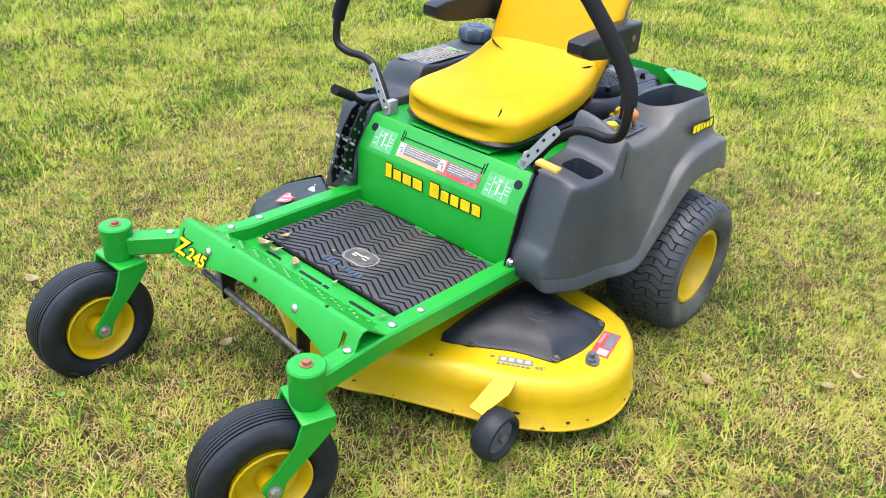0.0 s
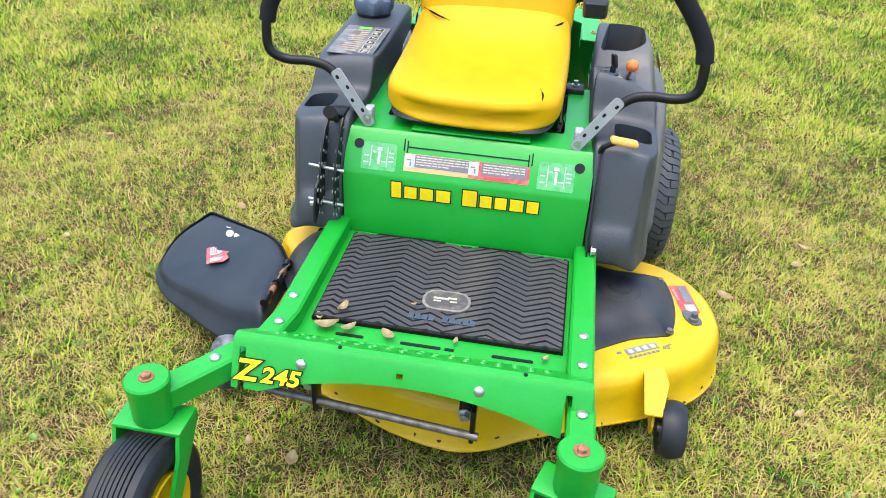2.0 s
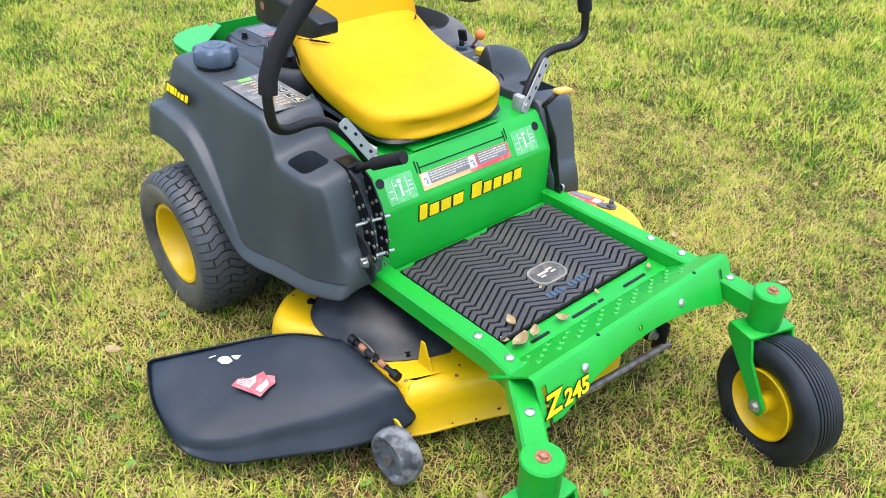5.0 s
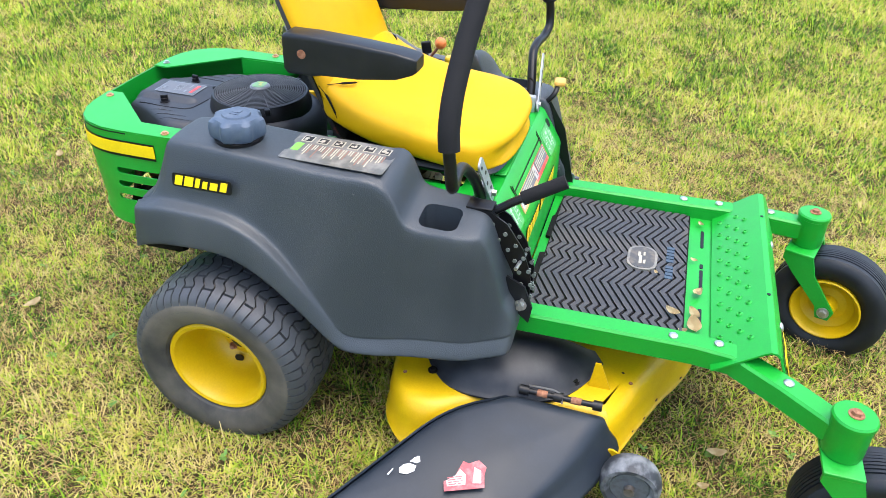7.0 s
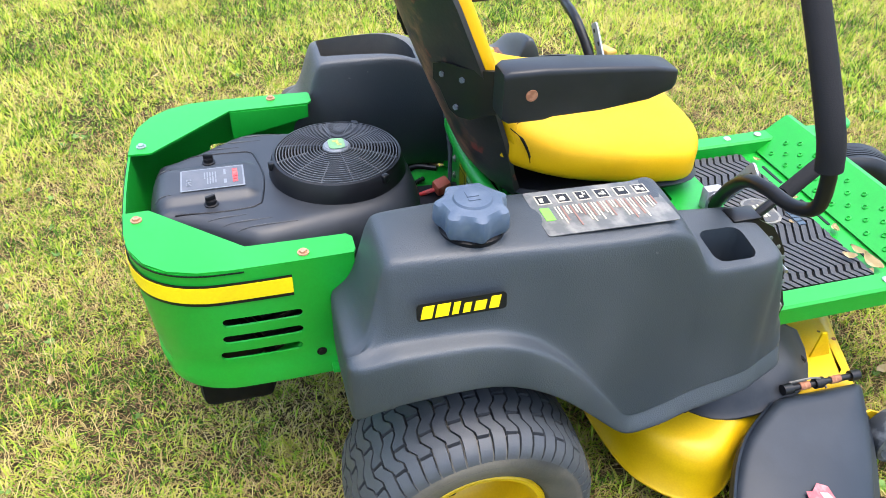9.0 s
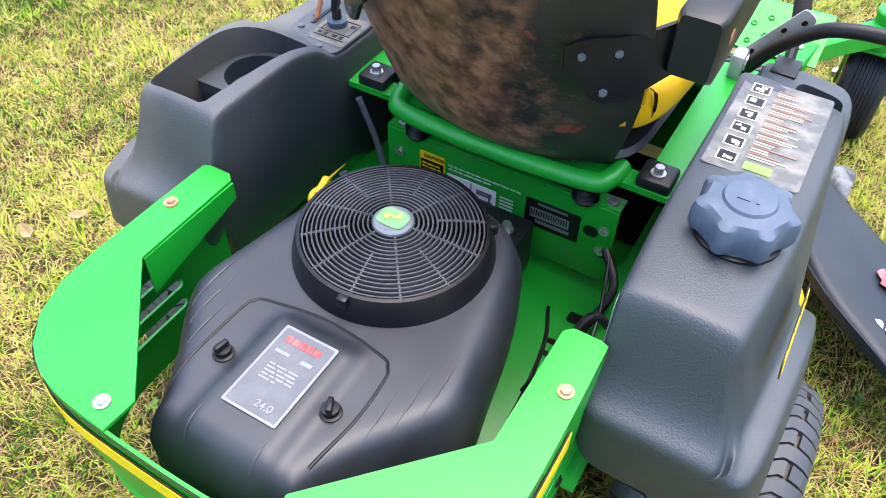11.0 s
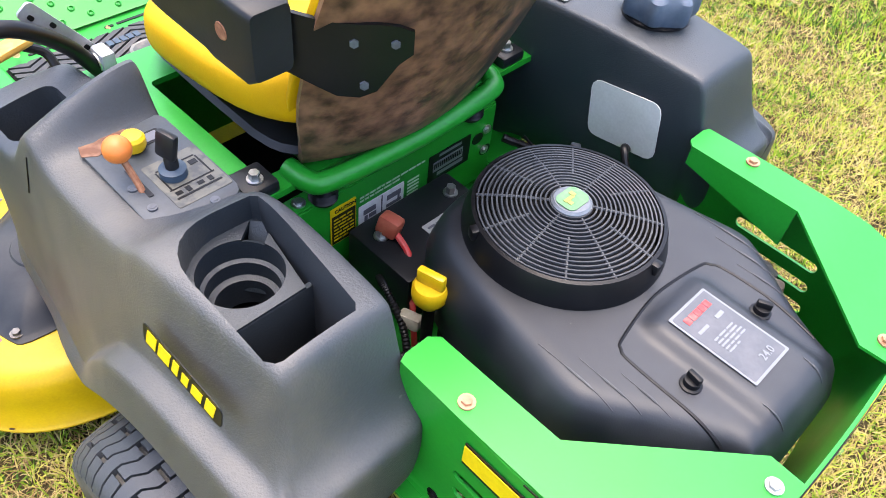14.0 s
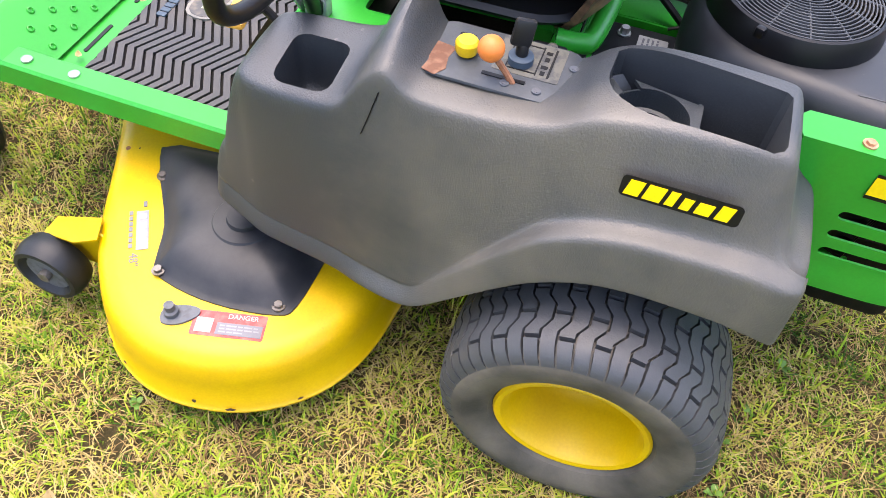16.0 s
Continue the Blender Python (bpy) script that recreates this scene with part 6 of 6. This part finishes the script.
    part("dipstick_tube", bm, DARK, body)
    bm = bmesh.new()
    lathe(bm, [(.013, .530), (.015, .540), (.0215, .543), (.023, .548), (.023, .562), (.020, .567), (.0005, .568)], (-.162, -.066, 0), (0, 0, 1), 28)
    box(bm, (-.162, -.066, .577), (.012, .038, .022), rot(0, 0, 15), .004)
    part("dipstick_cap", bm, KNOB_YELLOW, body, "yellow oil dipstick cap")
    for pts, r, mm in (([(-.16, -.05, .36), (-.19, .02, .41), (-.20, .06, .46), (-.17, .11, .47)], .006, BLACK_STEEL), ([(-.21, -.02, .40), (-.205, -.10, .46), (-.18, -.16, .44)], .008, BLACK_STEEL),
                       ([(-.252, .150, .565), (-.240, .153, .53), (-.222, .156, .47), (-.203, .152, .39)], .0055, DULL_ZINC), ([(-.203, .152, .39), (-.212, .138, .36), (-.226, .118, .350)], .0065, BLACK_STEEL), ([(.20, .13, .475), (.235, .08, .45), (.21, .0, .40)], .007, BLACK_STEEL),
                       ([(.275, -.05, .53), (.245, -.06, .55), (.225, -.10, .50), (.20, -.14, .45)], .006, BLACK_STEEL), ([(.16, .03, .42), (.19, -.06, .44), (.20, -.2, .43), (.19, -.30, .42)], .003, BLACK_STEEL)):
        bm = bmesh.new()
        tube(bm, pts, r, 10, 6)
        part("hose", bm, mm, mower)
    bm = bmesh.new()
    lathe(bm, [(.020, -.075), (.034, -.070), (.036, -.02), (.034, -.015), (.036, .05), (.030, .062), (.012, .066)], (-.196, -.185, .415), (0, 1, .1), 20)
    part("starter_motor", bm, BLACK_STEEL, mower, "black starter motor beside the engine")
    bm = bmesh.new()
    box(bm, (-.188, -.275, .43), (.05, .06, .07), rot(0, 0, 20), .008)
    part("carburettor", bm, DARK, mower, "dark greasy carburettor")
    bm = bmesh.new()
    box(bm, (-.18, -.10, .40), (.05, .05, .06), rot(0, 0, -15), .008)
    part("fuel_pump", bm, DARK, mower, "dark fuel pump")
    bm = bmesh.new()
    lathe(bm, [(.012, -.034), (.019, -.030), (.020, .004), (.023, .006), (.023, .014), (.017, .018), (.010, .024), (.0005, .025)], (.215, -.318, .515), (.35, .2, 1), 24)
    part("solenoid", bm, DULL_ZINC, mower, "dull grey fuel solenoid beside the shroud")
    bm = bmesh.new()
    box(bm, (-.192, -.125, .405), (.055, .085, .05), rot(0, 0, -12), .008)
    cyl(bm, (-.205, -.085, .425), (-.175, -.075, .435), .013, n=18)
    casting = part("engine_casting", bm, DULL_ZINC, mower, "dull aluminium finned engine casting")
    for k in range(6):
        bm = bmesh.new()
        box(bm, (-.192, -.158 + .013 * k, .434), (.050, .005, .016), rot(0, 0, -12), .001)
        part("casting_fin", bm, DULL_ZINC, casting)
    # corrugated wiring sleeves and thin wires beside the shroud
    for pts, r in (([(-.245, .10, .40), (-.225, .03, .385), (-.20, -.03, .40), (-.175, -.06, .43)], .0065), ([(-.226, .067, .400), (-.200, .050, .412), (-.175, .028, .412), (-.152, .006, .405)], .0065), ([(-.19, .046, .405), (-.213, .015, .405), (-.214, -.030, .405), (-.195, -.065, .410), (-.165, -.088, .405)], .0060),
                   ([(-.13, .06, .44), (-.15, .02, .46), (-.165, -.03, .44), (-.18, -.06, .39)], .0060)):
        line = curve_points(pts, 22)
        bm = bmesh.new()
        tube(bm, line, [r * (1.0 if k % 2 else .8) for k in range(len(line))], 10, smooth=False)
        part("wiring_sleeve", bm, BLACK_STEEL, mower, "black corrugated wiring sleeve")
    for pts, mm in (([(-.215, -.27, .43), (-.20, -.285, .445), (-.18, -.28, .45)], RED_DECAL), ([(-.215, -.262, .435), (-.20, -.27, .452), (-.18, -.268, .455)], KNOB_YELLOW),
                    ([(.215, .10, .49), (.235, .03, .44), (.24, -.05, .42), (.225, -.12, .40)], BLACK_STEEL)):
        bm = bmesh.new()
        tube(bm, pts, .0025, 6)
        part("wire", bm, mm, mower)
    bm = bmesh.new()
    tube(bm, [(.208, -.332, .515), (.190, -.366, .50), (.166, -.41, .45), (.150, -.44, .38)], .0095, 12)
    part("breather_hose", bm, mat("brown_rubber_hose", (0.07, 0.05, 0.04), .6), mower, "brown rubber breather hose")
    for p, s_, mm in (((-.150, -.026, .445), (.020, .034, .022), CREAM), ((-.19, -.13, .43), (.04, .03, .05), DARK), ((.178, -.345, .545), (.022, .03, .03), ROD), ((-.20, .03, .40), (.03, .08, .03), BLACK_STEEL)):
        bm = bmesh.new()
        box(bm, p, s_, rot(0, 10, 20), .006)
        part("engine_fitting", bm, mm, mower)


def guard():
    half = [(.292, -.150), (.294, -.25), (.294, -.34), (.290, -.39), (.274, -.435), (.245, -.470), (.205, -.492), (.16, -.502), (.10, -.506), (0, -.508)]
    line = [(x, y) for x, y in half] + [(-x, y) for x, y in half[-2::-1]]
    pts3 = curve_points([(x, y, 0) for x, y in line], 4)
    # outer wall, leaning in towards its foot
    bm = bmesh.new()
    rows = []
    for p in pts3:
        row = []
        for z, k in ((.622, 1.0), (.60, 1.0), (.52, .99), (.44, .97), (.405, .955), (.395, .968), (.365, .955)):
            row.append(bm.verts.new((p.x * (1 - (1 - k) * .5), -.15 + (p.y + .15) * k, z)))
        rows.append(row)
    for p, q in zip(rows, rows[1:]):
        for k in range(len(p) - 1):
            bm.faces.new((p[k], p[k + 1], q[k + 1], q[k]))
    bmesh.ops.recalc_face_normals(bm, faces=bm.faces)
    bmesh.ops.solidify(bm, geom=bm.faces[:], thickness=.004)
    wall = part("rear_guard", bm, GREEN, mower, "green steel engine guard with slots", 40)
    cut = []
    for s in (1, -1):
        for k, (ya, yb) in enumerate(((-.240, -.368), (-.242, -.372), (-.246, -.380))):
            b = bmesh.new()
            z = .518 - .037 * k
            plate(b, rounded(abs(ya - yb), .017, .008, 5), .06, basis((s * .29 - .03, (ya + yb) / 2, z), (0, 1, 0), (0, 0, 1)))
            cut.append(link_mesh("cutter", b, GREEN))
    carved(wall, cut)
    for s in (1, -1):
        out = [(x, y) for x, y in half[:9]]
        top = out + [(.098, -.465), (.238, -.316), (.240, -.155), (.250, -.146), (.282, -.146)]
        top = [(s * x, y) for x, y in top]
        bm = bmesh.new()
        plate(bm, top, .004, Matrix.Translation((0, 0, .6215)))
        fl = part("guard_flange", bm, GREEN, wall, "", 30)
        bm = bmesh.new()
        plate(bm, [(-.155, .595), (-.315, .560), (-.315, .6215), (-.155, .6215)], .003, basis((s * .240, 0, 0), (0, 1, 0), (0, 0, 1)))
        part("guard_inner_lip", bm, GREEN, wall)
        bolt("guard_bolt", (s * .276, -.228, .6255), (0, 0, 1), fl, .0064, .006, COPPERY)
        bolt("guard_bolt", (s * .125, -.483, .6255), (0, 0, 1), fl, .0064, .006, BOLT if s < 0 else COPPERY)
    # stripe: black border and yellow band bent round the wall
    def band(z0, z1, y_start, off):
        bm = bmesh.new()
        rows_ = []
        for p in pts3:
            if p.y > y_start:
                p_last = p
                continue
            nrm = Vector((p.x, (p.y + .22) * 1.2, 0)).normalized() * off
            rows_.append([bm.verts.new((p.x + nrm.x, p.y + nrm.y, z)) for z in (z0, z1)])
        for p, q in zip(rows_, rows_[1:]):
            bm.faces.new((p[0], p[1], q[1], q[0]))
        bmesh.ops.recalc_face_normals(bm, faces=bm.faces)
        bmesh.ops.solidify(bm, geom=bm.faces[:], thickness=.0008)
        return bm
    part("flange_seam", band(.6180, .6208, -.30, .0020), BLACK_DECAL, wall)
    part("stripe_border", band(.5600, .6012, -.235, .0022), BLACK_DECAL, wall)
    part("stripe", band(.567, .597, -.244, .0036), YELLOW_DECAL, wall, "yellow stripe with black border")
    for s in (1, -1):
        bolt("guard_side_bolt", (s * .287, -.215, .42), (s, 0, 0), wall, .006, .005, DARK)
        bm = bmesh.new()
        box(bm, (s * .262, -.17, .41), (.05, .09, .07), None, .004)
        part("guard_mount", bm, GREEN, wall)
    bm = bmesh.new()
    box(bm, (0, -.37, .305), (.38, .14, .17), None, .02)
    box(bm, (0, -.42, .27), (.12, .08, .02), None, .006)
    part("muffler_shield", bm, DARK, mower, "black muffler and hitch below the guard")
    bm = bmesh.new()
    lathe(bm, [(.05, -.09), (.055, -.08), (.055, .08), (.05, .09)], (0, -.395, .41), (1, 0, 0), 24)
    part("muffler", bm, RUST, mower, "rusty muffler")


def tank_details():
    # fuel cap
    bm = bmesh.new()
    n, rings = 96, []
    for r, z, lobed in ((.046, .700, 0), (.050, .704, 1), (.0535, .712, 1), (.0535, .730, 1), (.051, .739, 1), (.045, .744, .4), (.030, .7465, 0), (.028, .750, 0), (.001, .7505, 0)):
        ring = []
        for k in range(n):
            a = k * math.tau / n
            rr = r * (1.0 + lobed * (.20 * (.5 + .5 * math.cos(7 * a)) ** 1.6 - .10))
            ring.append((.365 + rr * math.cos(a), .018 + rr * math.sin(a), z))
        rings.append(ring)
    loft(bm, rings)
    cap = part("fuel_cap", bm, CAP_BLUE, mower, "faded blue-black scalloped fuel cap", 28)
    bm = bmesh.new()
    lathe(bm, [(.050, .690), (.0505, .700), (.046, .702), (.0005, .702)], (.365, .018, 0), (0, 0, 1), 36)
    part("filler_neck", bm, BLACK_STEEL, cap)
    m = basis((.365, .018, .7505), (1, 0, 0), (0, 1, 0))
    bars("cap_mark", m, [(-.006, 0, .014, .018), (.009, 0, .004, .018)], CAP_BLUE, cap, "", 0, .0012)
    # instruction decal on top of the tank
    m = basis((.349, .237, .6875), (0, 1, -.018), (-1, 0, 0))
    flat("tank_label", m, .222, .120, mat("worn_label_film", (0.085, 0.085, 0.078), .4, second=(0.20, 0.19, 0.165), scale=40, bump=.03), mower, "worn cream and black instruction label on the tank", .0012, .006)
    bars("tank_label_icons", m, [(-.085 + .034 * k, .034, .024, .026) for k in range(6)], CREAM, mower, "", .0014)
    bars("tank_label_icon_faces", m, [(-.085 + .034 * k, .034, .019, .021) for k in range(6)], BLACK_DECAL, mower, "", .002, .0004)
    rng = random.Random(31)
    bars("tank_label_icon_marks", m, [(-.085 + .034 * k + rng.uniform(-.004, .004), .034 + rng.uniform(-.005, .005), rng.uniform(.003, .010), rng.uniform(.003, .009)) for k in range(6) for _ in range(3)], CREAM, mower,
         "", .0024, .0004)
    bars("tank_label_lime", m, [(-.092, -.006, .016, .034)], LIME, mower, "", .002, .0005)
    lines = [(-.074 + .0052 * k, rng.uniform(.018, .056)) for k in range(33)]
    for name, ink, pick in (("tank_label_print", CREAM, (0, 1)), ("tank_label_red_print", DULL_PINK, (2,))):
        bars(name, m, [(x, .012 - ln / 2, .0026, ln) for k, (x, ln) in enumerate(lines) if k % 3 in pick], ink, mower, "", .002, .0004)
    # maker's badge on each fender as plain bars
    for s in (1, -1):
        m = basis((s * .4608, -.022, .628), (0, s, 0), (-s * .16, 0, 1))
        flat("fender_badge", m, .136, .029, BLACK_DECAL, mower, "black fender badge", .0012, .006)
        lean = Matrix.Identity(4)
        lean[0][1] = .22
        bars("fender_badge_bars", m @ lean, [(-.052, 0, .017, .021), (-.029, 0, .020, .021), (-.009, .000, .010, .020), (.008, -.002, .011, .016), (.028, -.002, .017, .016), (.050, .000, .015, .020)], YELLOW_DECAL, mower,
             "yellow letter-sized bars", .0014, .0008)
    # milky window on the inner face of the tank
    m = basis((.2755, -.028, .574), (0, -1, .16), (0, .16, 1))
    flat("tank_window", m, .122, .096, TANK_WINDOW, mower, "milky fuel-level window", .0018, .016)
    # tub insert: cup ring
    bm = bmesh.new()
    lathe(bm, [(.0475, .640), (.052, .638), (.052, .55), (.046, .545), (.034, .55), (.034, .59), (.041, .592), (.0415, .612), (.0465, .614)], (-.352, .035, 0), (0, 0, 1), 36, closed=True)
    part("cup_holder", bm, PLASTIC, mower, "round moulded cup holder in the tub")
    bm = bmesh.new()
    box(bm, (-.3585, -.021, .59), (.113, .008, .100), None, .003)
    plate(bm, [(x, max(y, -.024)) for x, y in TUB], .006, Matrix.Translation((0, 0, .637)))
    ob = part("tub_divider", bm, PLASTIC, mower)
    b = bmesh.new()
    cyl(b, (-.352, .035, .55), (-.352, .035, .70), .0475, n=40)
    notch = bmesh.new()
    box(notch, (-.312, .067, .65), (.055, .026, .09), rot(0, 0, 38), .004)
    carved(ob, [link_mesh("cutter", b, DUSTY_SHADED_PLASTIC), link_mesh("cutter", notch, DUSTY_SHADED_PLASTIC)])
    bm = bmesh.new()
    box(bm, (-.309, .069, .607), (.085, .0255, .004), rot(0, -58, 38), .001)
    part("cup_tab", bm, PLASTIC, mower)
    bm = bmesh.new()
    box(bm, (-.350, -.012, .522), (.122, .212, .006), rot(0, 0, 4))
    part("tub_floor", bm, SMOOTH_BLACK, mower)
    # thin crack in the fender's side
    bm = bmesh.new()
    tube(bm, [(-.4345, .350, .634), (-.4372, .357, .611), (-.4388, .361, .597), (-.4425, .371, .566)], .0009, 6)
    part("crack", bm, BLACK_DECAL, mower)
    # control panel
    bm = bmesh.new()
    plate(bm, rounded(.110, .188, .018), .004, Matrix.Translation((-.333, .225, .6425)), .0012)
    panel = part("control_panel", bm, mat("worn_panel_plastic", (0.035, 0.042, 0.050), .5, second=(0.060, 0.068, 0.076), scale=22, bump=.2), mower, "dark grey control panel with knobs")
    m = basis((-.341, .228, .6467), (-1, 0, 0), (0, -1, 0))
    flat("panel_label", m, .070, .084, mat("worn_panel_label", (0.11, 0.105, 0.085), .5, second=(0.055, 0.058, 0.056), scale=75, low=.45, high=.62, bump=.02), panel, "worn cream and black panel label", .0006, .003, (-.026, .034))
    bars("panel_print", m, [(-.026, .062, .058, .003), (-.026, .046, .058, .002), (-.045, .054, .006, .008), (-.032, .054, .008, .006), (-.016, .054, .006, .009), (-.004, .054, .008, .006), (-.026, .008, .050, .002),
                            (-.052, .028, .002, .036), (-.044, .018, .010, .008), (.000, .028, .002, .036)], BLACK_DECAL, panel, "", .0008, .0004)
    flat("panel_window", m, .028, .022, BLACK_DECAL, panel, "", .0006, .003, (-.030, -.052))
    flat("panel_window_face", m, .021, .015, GREY_DECAL, panel, "", .0012, .002, (-.030, -.052))
    bm = bmesh.new()
    plate(bm, [(-.030, -.014), (-.012, -.018), (.010, -.013), (.028, -.016), (.034, .002), (.018, .012), (-.004, .008), (-.026, .012)], .0006, m @ Matrix.Translation((.016, -.070, 0)))
    part("rust_stain", bm, mat("rust_stain", (0.13, 0.055, 0.030), .8, second=(0.24, 0.13, 0.08), scale=70), panel, "rust-brown stain")
    bars("panel_slot", m, [(.022, .012, .006, .055)], BLACK_DECAL, panel, "", .0004)
    bm = bmesh.new()
    tube(bm, [(-.366, .200, .640), (-.367, .214, .660), (-.370, .232, .685)], .0042, 8)
    lev = part("throttle_lever", bm, RUST, panel)
    bm = bmesh.new()
    bmesh.ops.create_icosphere(bm, subdivisions=3, radius=.0165, matrix=Matrix.Translation((-.370, .234, .690)))
    part("throttle_knob", bm, ORANGE, panel, "round orange throttle knob")
    bm = bmesh.new()
    lathe(bm, [(.006, 0), (.006, .008), (.013, .009), (.015, .014), (.015, .024), (.012, .028), (.0005, .029)], (-.336, .272, .640), (0, 0, 1), 24)
    part("blade_switch", bm, KNOB_YELLOW, panel, "yellow blade switch knob")
    bm = bmesh.new()
    lathe(bm, [(.016, 0), (.016, .012), (.011, .014), (.0005, .015)], (-.325, .205, .645), (0, 0, 1), 24)
    part("ignition_collar", bm, PALE_BLUE, panel)
    bm = bmesh.new()
    lathe(bm, [(.008, .655), (.008, .672), (.006, .676), (.0005, .677)], (-.325, .205, 0), (0, 0, 1), 14)
    box(bm, (-.325, .207, .690), (.011, .027, .036), rot(8, 8, 20), .0045)
    part("ignition_key", bm, SMOOTH_BLACK, panel, "black ignition key")
    for p in ((-.313, .139, .6465), (-.372, .172, .6465), (-.373, .212, .6465)):
        bolt("panel_screw", p, (0, 0, 1), panel, .004, .003, DULL_ZINC)


fender(1)
fender(-1)
for s in (1, -1):
    rear_wheel(s)
caster(1, (.469, 1.281, .390), 0)
caster(-1, (-.308, 1.286, .384), -18)
frame_and_step()
foot_mat()
cowl()
seat()
levers()
pedal()
deck()
engine()
guard()
tank_details()
fallen_leaves()
